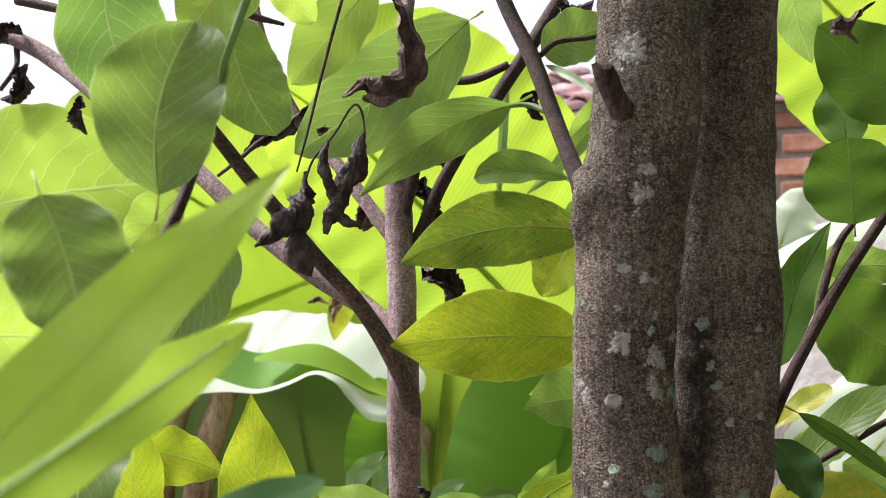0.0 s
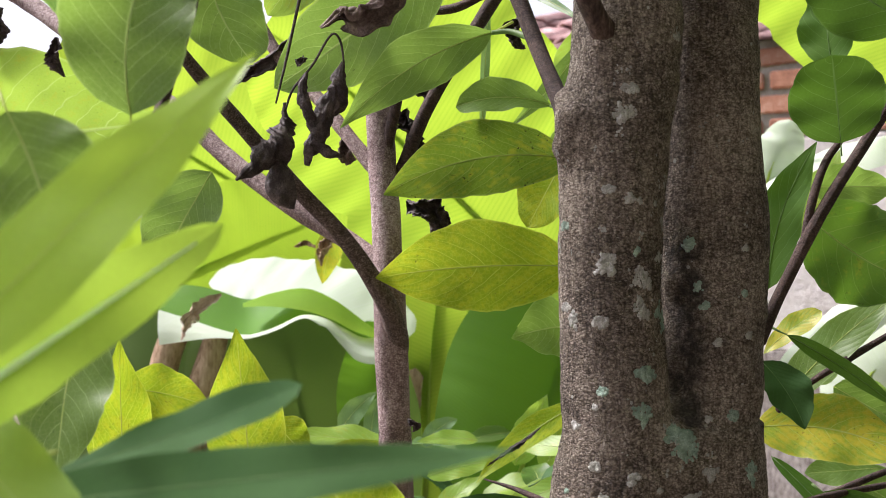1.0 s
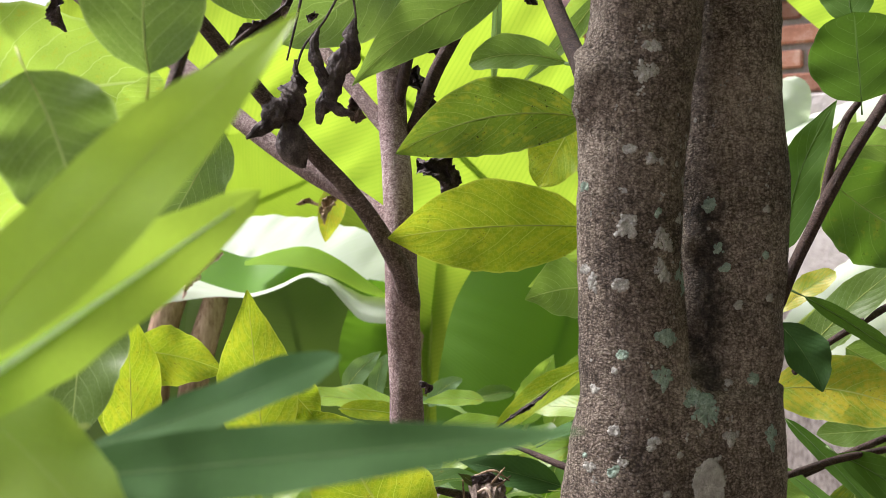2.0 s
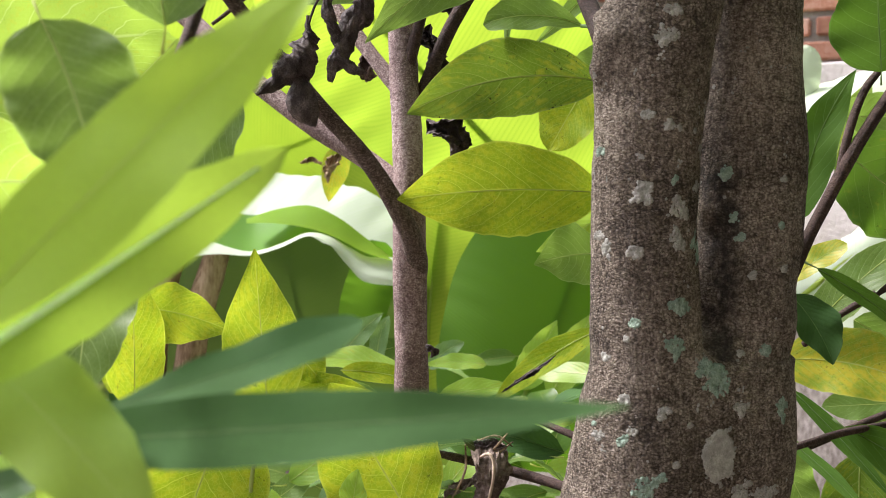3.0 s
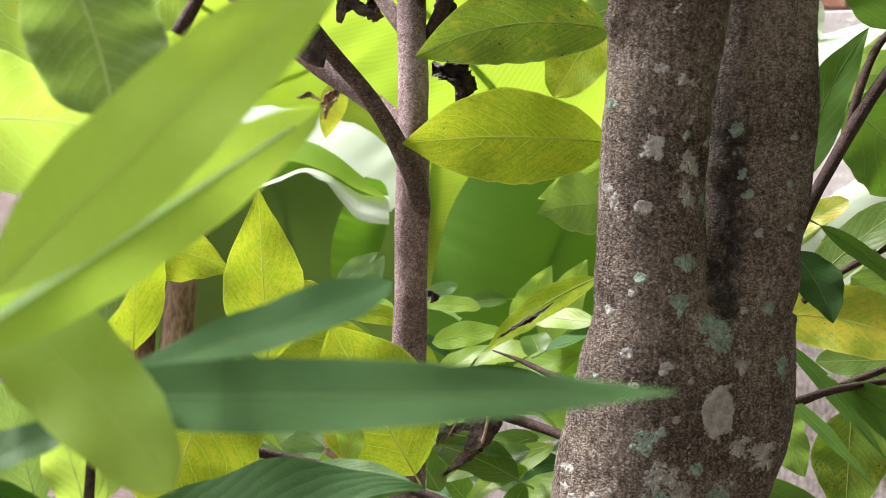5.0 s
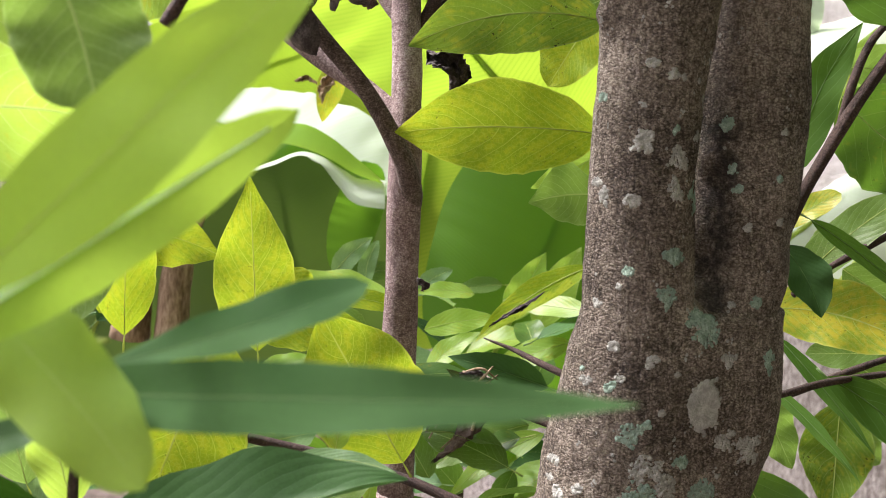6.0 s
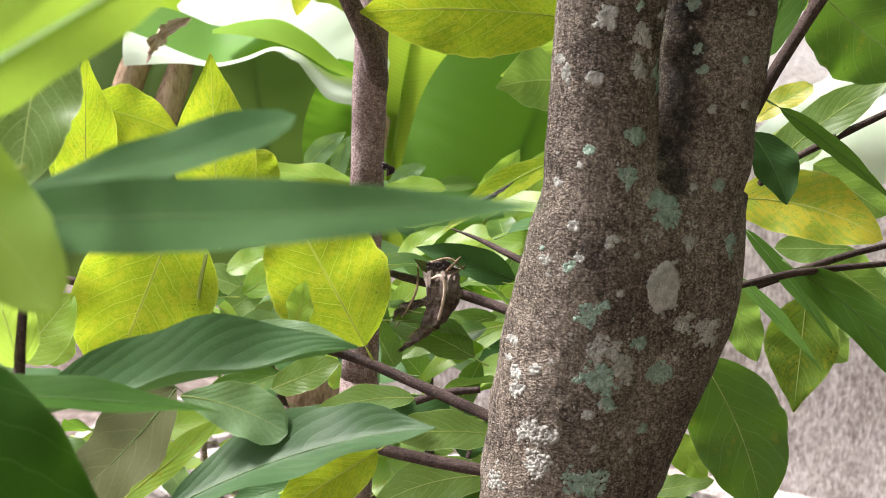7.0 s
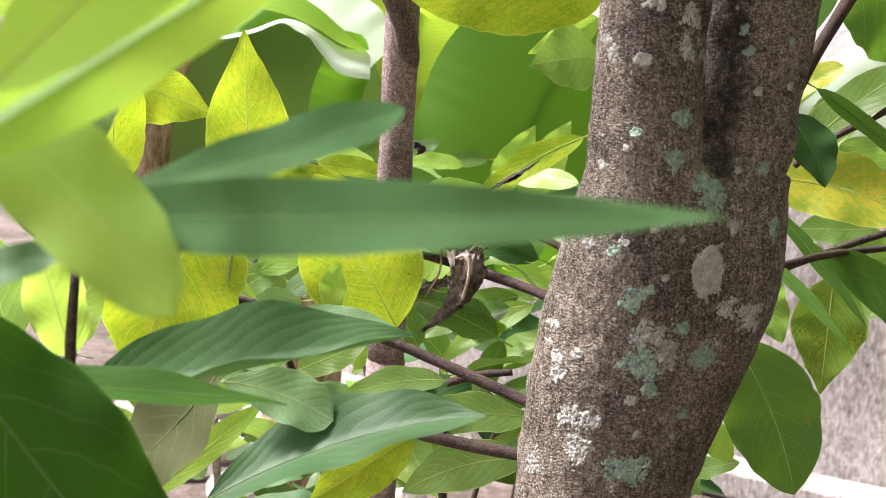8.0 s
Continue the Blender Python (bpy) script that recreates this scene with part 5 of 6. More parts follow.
leaf(sapling, "lime", (-0.807, 1.996, 1.542), (-0.386, 1.992, 1.623), 0.275, (-0.00, -1.00, -0.05), "elliptic", side=-0.0169)
leaf(sapling, "lime", (-0.270, 1.395, 1.549), (-0.328, 1.418, 1.496), 0.059, (-0.18, -0.96, -0.21), "elliptic")
leaf(sapling, "green", (-0.217, 1.398, 1.503), (-0.287, 1.423, 1.395), 0.084, (-0.33, -0.94, -0.01), "elliptic")
leaf(sapling, "lime", (-0.432, 1.079, 1.394), (-0.289, 1.096, 1.403), 0.113, (0.13, -0.96, -0.26), "elliptic", side=-0.0089)
dried_leaf(sapling, [(-0.058, 1.562, 1.807), (-0.036, 1.554, 1.763), (-0.038, 1.556, 1.720), (-0.068, 1.558, 1.695), (-0.094, 1.568, 1.700), (-0.118, 1.569, 1.680)], 0.0300, "dry_brown", 1.6, 1.3)
rolled_leaf(sapling, [(-0.1510, 1.4850, 1.5830, 0.0019), (-0.1510, 1.4850, 1.5690, 0.0043), (-0.1520, 1.4850, 1.5520, 0.0147), (-0.1610, 1.4850, 1.5340, 0.0181), (-0.1800, 1.4850, 1.5190, 0.0128), (-0.2050, 1.4850, 1.5000, 0.0019)], "dry", 3.2, 1.0, "withered black leaf rolled into a twisted cone")
rolled_leaf(sapling, [(-0.0870, 1.4870, 1.6260, 0.0019), (-0.0910, 1.4870, 1.6070, 0.0095), (-0.0980, 1.4870, 1.5860, 0.0152), (-0.1110, 1.4870, 1.5590, 0.0147), (-0.1220, 1.4870, 1.5360, 0.0114), (-0.1280, 1.4870, 1.5140, 0.0029)], "dry", 2.4, 2.3)
rolled_leaf(sapling, [(-0.1260, 1.4800, 1.6140, 0.0019), (-0.1300, 1.4800, 1.5940, 0.0071), (-0.1260, 1.4800, 1.5710, 0.0076), (-0.1170, 1.4800, 1.5530, 0.0038)], "dry", 1.2, 3.4)
rolled_leaf(sapling, [(-0.1210, 1.4800, 1.5410, 0.0076), (-0.1040, 1.4800, 1.5280, 0.0067), (-0.0900, 1.4800, 1.5220, 0.0014)], "dry", 0.8, 4.1)
edge_sheet("dried_leaf", sapling, "dry", [(-0.168, 1.492, 1.518), (-0.175, 1.492, 1.493), (-0.166, 1.492, 1.476), (-0.149, 1.492, 1.468)], [(-0.156, 1.488, 1.521), (-0.145, 1.488, 1.505), (-0.140, 1.488, 1.486), (-0.143, 1.488, 1.468)], 0.30, 0.0015, 5.2, "smooth black withered leaf")
dried_leaf(sapling, [(-0.044, 1.713, 1.603), (-0.021, 1.714, 1.585), (-0.023, 1.715, 1.557), (-0.035, 1.717, 1.525)], 0.0285, "dry", 1.6, 6.2)
dried_leaf(sapling, [(-0.025, 1.739, 1.490), (-0.002, 1.739, 1.470), (0.003, 1.741, 1.435)], 0.0300, "dry", 1.6, 7.7)
dried_leaf(sapling, [(-0.013, 1.691, 1.628), (0.001, 1.692, 1.608)], 0.0113, "dry", 1.6, 8.1)
dried_leaf(sapling, [(-0.101, 1.694, 1.573), (-0.094, 1.696, 1.548), (-0.086, 1.696, 1.538)], 0.0197, "dry_brown", 1.6, 8.8)
dried_leaf(sapling, [(-0.166, 1.738, 1.702), (-0.200, 1.750, 1.666), (-0.234, 1.760, 1.649), (-0.260, 1.761, 1.631)], 0.0161, "dry", 1.6, 9.1)
dried_leaf(sapling, [(-0.608, 1.983, 1.795), (-0.621, 1.985, 1.761), (-0.650, 1.986, 1.745)], 0.0265, "dry", 1.6, 10.1)
dried_leaf(sapling, [(-0.507, 1.886, 1.733), (-0.503, 1.888, 1.705), (-0.495, 1.889, 1.679)], 0.0205, "dry", 1.6, 10.6)
dried_leaf(sapling, [(-0.654, 1.981, 1.828), (-0.637, 1.981, 1.840), (-0.617, 1.981, 1.838)], 0.0199, "dry", 1.6, 11.6)
dried_leaf(sapling, [(0.143, 1.702, 1.813), (0.161, 1.702, 1.813), (0.190, 1.701, 1.824)], 0.0214, "dry", 1.6, 12.6)
dried_leaf(sapling, [(-0.139, 1.491, 1.631), (-0.130, 1.491, 1.628), (-0.125, 1.491, 1.631)], 0.0075, "dry", 1.6, 14.6)
dried_leaf(sapling, [(-0.028, 1.597, 1.228), (-0.021, 1.593, 1.221), (-0.024, 1.598, 1.212)], 0.0092, "dry", 1.6, 20.3)

# ---------------------------------------------------------------- shrub close to the lens
near_shrub = empty("near_shrub", (-0.34, 0.52, 0), "soft green shrub with long narrow leaves close by", "shrub")
limb("stem", near_shrub, [(-0.34, 0.52, -0.03, 0.012), (-0.33, 0.52, 0.6, 0.010), (-0.30, 0.53, 1.1, 0.008), (-0.24, 0.54, 1.30, 0.006), (-0.22, 0.6, 1.50, 0.005)], M["stalk"])
limb("twig", near_shrub, [(-0.2836, 0.6168, 1.3130, 0.0032), (-0.2528, 0.6664, 1.3153, 0.0025), (-0.2263, 0.7049, 1.3034, 0.0019), (-0.1764, 0.6742, 1.3114, 0.0010)], M["stalk"])
leaf(near_shrub, "green", (-0.250, 0.843, 1.498), (-0.215, 0.814, 1.413), 0.078, (0.22, -0.90, 0.38), "round", side=-0.0037, stalk=0.02)
leaf(near_shrub, "near", (-0.202, 0.545, 1.348), (-0.067, 0.607, 1.491), 0.045, (0.01, -0.92, 0.40), "acuminate", side=-0.0016, fold=0.03, stalk=0.02)
leaf(near_shrub, "near", (-0.241, 0.606, 1.315), (-0.093, 0.671, 1.419), 0.040, (0.0, -1.0, 0.05), "strap", fold=0.06, rib=9.0, stalk=0.02)
leaf(near_shrub, "near_dark", (-0.178, 0.664, 1.301), (-0.060, 0.700, 1.339), 0.030, (0.02, -0.60, 0.80), "obovate", side=0.003, stalk=0.02)
leaf(near_shrub, "near_dark", (-0.210, 0.683, 1.284), (0.036, 0.500, 1.329), 0.031, (-0.61, -0.76, 0.22), "acuminate", stalk=0.02)
leaf(near_shrub, "near_mid", (-0.243, 0.654, 1.343), (-0.147, 0.613, 1.261), 0.049, (0.07, -0.85, 0.52), "oblong", side=-0.0036, stalk=0.02)
leaf(near_shrub, "dark", (-0.249, 0.649, 1.260), (-0.197, 0.659, 1.275), 0.020, (-0.06, -0.73, 0.69), "elliptic")

# ---------------------------------------------------------------- low shrub
low_shrub = empty("low_shrub", (-0.30, 1.05, 0), "low shrub with broad dark green glossy leaves", "shrub")
for q, top in enumerate(((-0.29, 1.0, 1.06), (-0.17, 1.25, 0.92), (0.02, 1.45, 0.83), (0.10, 1.72, 0.86))):
    limb("stem", low_shrub, [(-0.30 + 0.06 * q, 1.05 + 0.1 * q, -0.03, 0.010), ((top[0] - 0.3 + 0.06 * q) / 2, (top[1] + 1.05 + 0.1 * q) / 2, 0.5, 0.007), (*top, 0.0025)], M["twig"])
limb("twig", low_shrub, [(0.0927, 1.5197, 0.9899, 0.0037), (0.0556, 1.5203, 0.9847, 0.0044), (0.0220, 1.5198, 0.9736, 0.0044)], M["twig"])
limb("twig", low_shrub, [(-0.2883, 2.1787, 0.5919, 0.0064), (-0.2952, 2.1893, 0.6545, 0.0064), (-0.2994, 2.1969, 0.6993, 0.0055)], M["sapling"])
leaf(low_shrub, "dark", (-0.285, 1.075, 1.071), (-0.034, 1.082, 1.137), 0.084, (-0.05, -0.32, 0.94), "acute", side=-0.004, fold=0.70, stalk=0.02)
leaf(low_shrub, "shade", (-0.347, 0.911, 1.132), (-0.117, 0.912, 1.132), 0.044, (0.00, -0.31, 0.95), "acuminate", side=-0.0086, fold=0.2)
leaf(low_shrub, "pale", (-0.188, 1.207, 1.057), (-0.093, 1.189, 1.033), 0.048, (-0.01, -0.82, 0.57), "obovate", side=-0.0068)
leaf(low_shrub, "sleek", (-0.192, 1.165, 0.968), (0.031, 1.148, 1.057), 0.085, (-0.25, -0.42, 0.87), "acute", side=-0.020, fold=0.35, stalk=0.02)
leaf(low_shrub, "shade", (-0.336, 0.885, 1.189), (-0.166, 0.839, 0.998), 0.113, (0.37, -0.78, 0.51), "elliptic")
leaf(low_shrub, "under", (-0.195, 1.234, 1.056), (-0.287, 1.226, 0.949), 0.085, (-0.39, -0.73, 0.56), "elliptic", side=-0.006, label='olive-brown underside of a leaf')
leaf(low_shrub, "lime", (-0.260, 1.269, 0.926), (-0.157, 1.251, 1.025), 0.028, (-0.41, -0.88, 0.26), "elliptic", stalk=0.02)
leaf(low_shrub, "pale", (-0.280, 1.894, 0.710), (-0.318, 1.905, 0.770), 0.042, (0.44, -0.78, 0.43), "elliptic")
leaf(low_shrub, "green", (0.022, 1.540, 0.971), (-0.089, 1.520, 0.952), 0.040, (-0.03, -0.62, 0.78), "elliptic", side=0.0086, stalk=0.02)
leaf(low_shrub, "green", (0.118, 1.559, 0.927), (-0.010, 1.514, 0.932), 0.056, (0.23, -0.56, 0.80), "elliptic", side=0.0069)
leaf(low_shrub, "yellow", (-0.016, 1.378, 0.961), (-0.114, 1.313, 0.911), 0.056, (0.10, -0.80, 0.30), "acute", stalk=0.02)
leaf(low_shrub, "green", (0.112, 1.504, 0.898), (-0.021, 1.464, 0.868), 0.060, (0.01, -0.69, 0.72), "acute", side=0.0109)
leaf(low_shrub, "lime", (0.150, 1.823, 0.998), (0.028, 1.813, 0.910), 0.041, (-0.36, -0.73, 0.58), "acuminate", side=0.0107)
leaf(low_shrub, "green", (0.135, 1.874, 0.997), (0.001, 1.868, 0.929), 0.053, (-0.28, -0.73, 0.62), "acuminate", side=0.0101)
leaf(low_shrub, "green", (0.112, 1.816, 0.948), (0.079, 1.805, 0.872), 0.040, (-0.54, -0.77, 0.35), "elliptic")
leaf(low_shrub, "lime", (-0.076, 1.719, 0.927), (-0.071, 1.724, 0.962), 0.021, (-0.15, -0.97, 0.18), "elliptic")
leaf(low_shrub, "green", (0.000, 1.770, 0.946), (-0.040, 1.831, 0.998), 0.047, (0.03, -0.63, 0.77), "elliptic")
leaf(low_shrub, "green", (-0.145, 1.624, 0.950), (-0.067, 1.627, 0.987), 0.042, (-0.20, -0.85, 0.49), "elliptic")
leaf(low_shrub, "lime", (-0.443, 1.735, 0.941), (-0.405, 1.746, 1.012), 0.066, (-0.09, -0.98, 0.19), "ovate")
leaf(low_shrub, "lime", (-0.517, 1.795, 0.981), (-0.432, 1.800, 1.029), 0.062, (-0.16, -0.92, 0.37), "elliptic")
leaf(low_shrub, "pale", (-0.449, 1.631, 0.926), (-0.491, 1.639, 0.963), 0.049, (0.37, -0.73, 0.57), "elliptic")
leaf(low_shrub, "pale", (-0.147, 1.165, 1.118), (-0.042, 1.142, 1.125), 0.021, (-0.20, -0.70, 0.68), "acuminate", side=-0.0112)

# ---------------------------------------------------------------- shrub behind the sapling
back_shrub = empty("back_shrub", (0.1, 2.1, 0), "leafy lime-green shrub behind the sapling", "shrub")
for q, top in enumerate(((0.18, 1.72, 1.02), (0.05, 2.2, 1.0), (-0.25, 2.25, 0.95), (0.25, 2.2, 1.05), (-0.1, 2.3, 0.95))):
    limb("stem", back_shrub, [(0.1, 2.1, -0.03, 0.012), ((top[0] + 0.1) / 2, (top[1] + 2.1) / 2, 0.5, 0.009), (*top, 0.005)], M["twig"])
limb("twig", back_shrub, [(0.1800, 1.7245, 1.0215, 0.0063), (0.1404, 1.7677, 1.0282, 0.0065), (0.0690, 1.8132, 1.0413, 0.0066), (-0.0207, 1.8397, 1.0580, 0.0045), (-0.0827, 1.8840, 1.0660, 0.0015)], M["twig"])
limb("twig", back_shrub, [(0.1788, 1.7551, 1.0839, 0.0050), (0.1376, 1.7894, 1.0976, 0.0044), (0.1024, 1.8230, 1.1088, 0.0030), (0.0657, 1.8463, 1.1182, 0.0009)], M["twig"])
limb("strand", back_shrub, [(0.0374, 1.8103, 1.0776, 0.0011), (0.0621, 1.7956, 1.0867, 0.0016), (0.0833, 1.8074, 1.0709, 0.0009)], M["straw"], "dry fibrous strand")
limb("strand", back_shrub, [(0.0321, 1.8086, 1.0665, 0.0011), (0.0597, 1.7919, 1.0636, 0.0016), (0.0844, 1.8083, 1.0767, 0.0009)], M["straw"], "dry fibrous strand")
limb("strand", back_shrub, [(0.0426, 1.8053, 1.0490, 0.0011), (0.0662, 1.7941, 1.0783, 0.0016), (0.0773, 1.8103, 1.0872, 0.0009)], M["straw"], "dry fibrous strand")
limb("strand", back_shrub, [(0.0229, 1.8101, 1.0732, 0.0011), (0.0209, 1.7894, 1.0398, 0.0016), (-0.0022, 1.7976, 0.9920, 0.0009)], M["straw"], "dry fibrous strand")
limb("strand", back_shrub, [(0.0680, 1.8052, 1.0540, 0.0011), (0.0545, 1.7855, 1.0238, 0.0016), (0.0132, 1.7948, 0.9784, 0.0009)], M["straw"], "dry fibrous strand")
leaf(back_shrub, "yellow", (0.209, 1.901, 1.213), (0.054, 1.846, 1.112), 0.042, (-0.09, -0.81, 0.58), "acuminate", side=0.0111, stalk=0.02, label='yellow leaf with a black scorched streak')
leaf(back_shrub, "lime", (0.128, 2.243, 1.080), (0.186, 2.260, 1.192), 0.057, (-0.20, -0.95, 0.24), "acuminate")
leaf(back_shrub, "lime", (0.178, 2.289, 1.062), (0.250, 2.309, 1.199), 0.066, (-0.22, -0.94, 0.25), "acuminate")
leaf(back_shrub, "lime", (0.230, 2.045, 1.130), (0.111, 2.150, 1.127), 0.041, (-0.49, -0.54, 0.68), "acuminate")
leaf(back_shrub, "pale", (-0.022, 2.304, 1.107), (0.037, 2.309, 1.151), 0.033, (-0.16, -0.93, 0.32), "elliptic", side=-0.0069)
leaf(back_shrub, "pale", (-0.161, 2.314, 1.134), (-0.097, 2.322, 1.199), 0.039, (-0.14, -0.95, 0.27), "acuminate", side=-0.0051)
leaf(back_shrub, "pale", (-0.106, 2.309, 1.114), (-0.088, 2.321, 1.194), 0.031, (-0.21, -0.96, 0.20), "elliptic", side=-0.0075)
leaf(back_shrub, "lime", (-0.063, 2.156, 1.122), (-0.238, 2.167, 1.146), 0.062, (0.08, -0.54, 0.84), "acuminate", side=0.0107)
leaf(back_shrub, "lime", (0.067, 2.153, 1.133), (-0.029, 2.157, 1.132), 0.034, (-0.03, -0.68, 0.73), "acuminate", side=0.0066)
leaf(back_shrub, "lime", (0.208, 2.038, 1.084), (0.078, 2.034, 1.027), 0.047, (-0.27, -0.70, 0.66), "acuminate", side=0.0066)
leaf(back_shrub, "lime", (-0.005, 2.037, 1.031), (0.074, 2.045, 1.093), 0.040, (-0.38, -0.73, 0.57), "acuminate", side=-0.0074)
leaf(back_shrub, "lime", (-0.227, 2.037, 0.977), (-0.139, 2.044, 1.040), 0.053, (-0.21, -0.90, 0.39), "acuminate")
leaf(back_shrub, "lime", (-0.265, 2.142, 0.990), (-0.180, 2.145, 1.029), 0.049, (-0.26, -0.74, 0.62), "acuminate")
leaf(back_shrub, "pale", (-0.192, 2.129, 0.925), (-0.099, 2.134, 0.982), 0.044, (-0.29, -0.79, 0.55), "acuminate")
leaf(back_shrub, "lime", (-0.129, 2.228, 0.925), (-0.041, 2.236, 0.993), 0.053, (-0.33, -0.79, 0.52), "acuminate")
leaf(back_shrub, "green", (-0.258, 2.033, 0.943), (-0.186, 2.039, 0.996), 0.044, (-0.21, -0.90, 0.39), "acuminate")
leaf(back_shrub, "lime", (-0.010, 1.928, 0.978), (0.066, 1.989, 1.060), 0.042, (-0.07, -0.77, 0.64), "acuminate")
leaf(back_shrub, "pale", (0.111, 1.914, 0.923), (0.100, 1.924, 0.985), 0.034, (0.29, -0.93, 0.21), "elliptic")
leaf(back_shrub, "green", (0.050, 1.910, 0.888), (-0.008, 1.922, 0.947), 0.050, (0.26, -0.86, 0.43), "elliptic")
leaf(back_shrub, "yellow", (-0.147, 1.955, 1.151), (-0.028, 1.950, 1.132), 0.032, (0.04, -0.88, 0.47), "acuminate", side=-0.0052)
leaf(back_shrub, "lime", (-0.012, 1.948, 1.109), (0.094, 1.947, 1.128), 0.040, (-0.11, -0.83, 0.55), "acuminate", side=-0.0055)
edge_sheet("dried_leaf", back_shrub, "dry_brown", [(0.034, 1.800, 1.035), (0.034, 1.790, 1.014), (0.026, 1.790, 0.991), (0.011, 1.790, 0.973), (-0.001, 1.790, 0.961)], [(0.082, 1.800, 1.038), (0.071, 1.790, 1.018), (0.055, 1.790, 0.998), (0.031, 1.790, 0.979), (0.002, 1.790, 0.959)], 0.28, 0.006, 3.0, "withered brown leaf hanging folded from a twig")
edge_sheet("dried_leaf", back_shrub, "parched_grey", [(0.040, 1.790, 1.030), (0.051, 1.780, 1.025), (0.065, 1.780, 1.029), (0.083, 1.790, 1.041)], [(0.029, 1.810, 1.068), (0.043, 1.810, 1.079), (0.064, 1.810, 1.077), (0.074, 1.810, 1.073)], 0.30, 0.009, 5.0, "crumpled grey-brown remains of a leaf")
edge_sheet("dried_leaf", back_shrub, "dry", [(0.035, 1.800, 1.067), (0.049, 1.800, 1.066), (0.067, 1.800, 1.071), (0.078, 1.800, 1.072)], [(0.033, 1.800, 1.080), (0.046, 1.800, 1.081), (0.059, 1.800, 1.084), (0.064, 1.800, 1.077)], 0.2, 0.004, 6.0)
edge_sheet("dried_leaf", back_shrub, "parched_grey", [(-0.007, 1.800, 0.997), (0.008, 1.800, 1.007), (0.026, 1.800, 1.019), (0.038, 1.790, 1.026)], [(-0.005, 1.800, 1.015), (0.009, 1.800, 1.026), (0.027, 1.800, 1.031), (0.043, 1.790, 1.035)], 0.1, 0.006, 8.0)
limb("stalk", back_shrub, [(0.0410, 1.7850, 1.0610, 0.0021), (0.0510, 1.7750, 1.0670, 0.0021), (0.0570, 1.7700, 1.0580, 0.0021), (0.0570, 1.7700, 1.0380, 0.0021), (0.0520, 1.7750, 1.0100, 0.0021)], M["parched"], "pale arching leaf stalk")
leaf(back_shrub, "under", (0.044, 1.800, 1.066), (0.016, 1.800, 1.084), 0.013, (0.2, -0.9, 0.3), "lance")
dried_leaf(back_shrub, [(0.068, 1.788, 1.143), (0.096, 1.794, 1.163), (0.140, 1.806, 1.190)], 0.0072, "dry", 2.2, 19.3)


def scatter_leaves(parent, count, lo, hi, kinds, seed, size=(0.09, 0.17)):
    rng = random.Random(seed)
    for _ in range(count):
        p = Vector([rng.uniform(lo[i], hi[i]) for i in range(3)])
        w = rng.uniform(0, 2 * math.pi)
        ln = rng.uniform(*size)
        q = p + Vector((math.cos(w) * ln, math.sin(w) * ln * 0.6, rng.uniform(-0.6, 0.35) * ln))
        n = Vector((rng.uniform(-0.5, 0.5), rng.uniform(-0.9, 0.1), rng.uniform(0.4, 1.0)))
        kind, wide, shape = rng.choice(kinds), ln * rng.uniform(0.34, 0.46), rng.choice(("acuminate", "elliptic"))
        if q.y > 2.4 and q.x < -0.38:
            continue
        leaf(parent, kind, p, q, wide, n, shape, bend=0.06 * ln, fold=0.25, nu=12, nv=6, stalk=0.02)


scatter_leaves(back_shrub, 150, (-0.55, 2.0, 0.55), (0.45, 2.6, 1.10), ("lime", "green", "pale", "broad", "dark"), 5)
scatter_leaves(back_shrub, 85, (-0.15, 1.78, 0.55), (0.3, 2.0, 1.06), ("lime", "green", "broad", "dark"), 6)

# ---------------------------------------------------------------- bananas
banana_plant = empty("banana_plant", (-0.2, 3.25, 0), "banana plant with broad bright leaves and dry sheaths", "banana plant")
dried_leaf(banana_plant, [(-0.180, 2.515, 1.469), (-0.190, 2.503, 1.446), (-0.199, 2.491, 1.415)], 0.0191, "straw", 1.6, 21.3)
dried_leaf(banana_plant, [(-0.259, 2.586, 1.455), (-0.239, 2.586, 1.459), (-0.211, 2.564, 1.446)], 0.0093, "straw", 1.6, 22.3)
banana_leaf(banana_plant, "ban_lit", [(0.272, 2.909, 1.333), (0.102, 2.849, 1.505), (-0.051, 2.791, 1.660), (-0.187, 2.734, 1.793), (-0.318, 2.679, 1.886)], 0.743, (0.10, -0.90, -0.35), notch=0.4, left=0.62)
banana_leaf(banana_plant, "ban_lit", [(-0.194, 3.755, 1.417), (-0.466, 3.695, 1.615), (-0.688, 3.637, 1.757), (-0.853, 3.600, 1.850), (-1.014, 3.580, 1.960)], 0.667, (-0.10, -0.90, -0.35), notch=0.3, seed=4.0, left=0.6)
banana_leaf(banana_plant, "ban_lit", [(-0.033, 3.335, 0.829), (-0.012, 3.318, 1.157), (0.022, 3.304, 1.430), (0.063, 3.293, 1.649)], 0.520, (0.00, -0.95, -0.20), seed=6.0)
banana_leaf(banana_plant, "ban_pale", [(-0.476, 2.960, 1.398), (-0.342, 2.910, 1.375), (-0.217, 2.860, 1.340), (-0.068, 2.800, 1.253)], 0.250, (-0.12, -0.62, 0.78), right=0.45, droop=0.1, seed=7.0, lobe=(0.30, 0.22), rib=False, ripple=0.5, label='waxy banana leaf, coloured pale for the light from above')
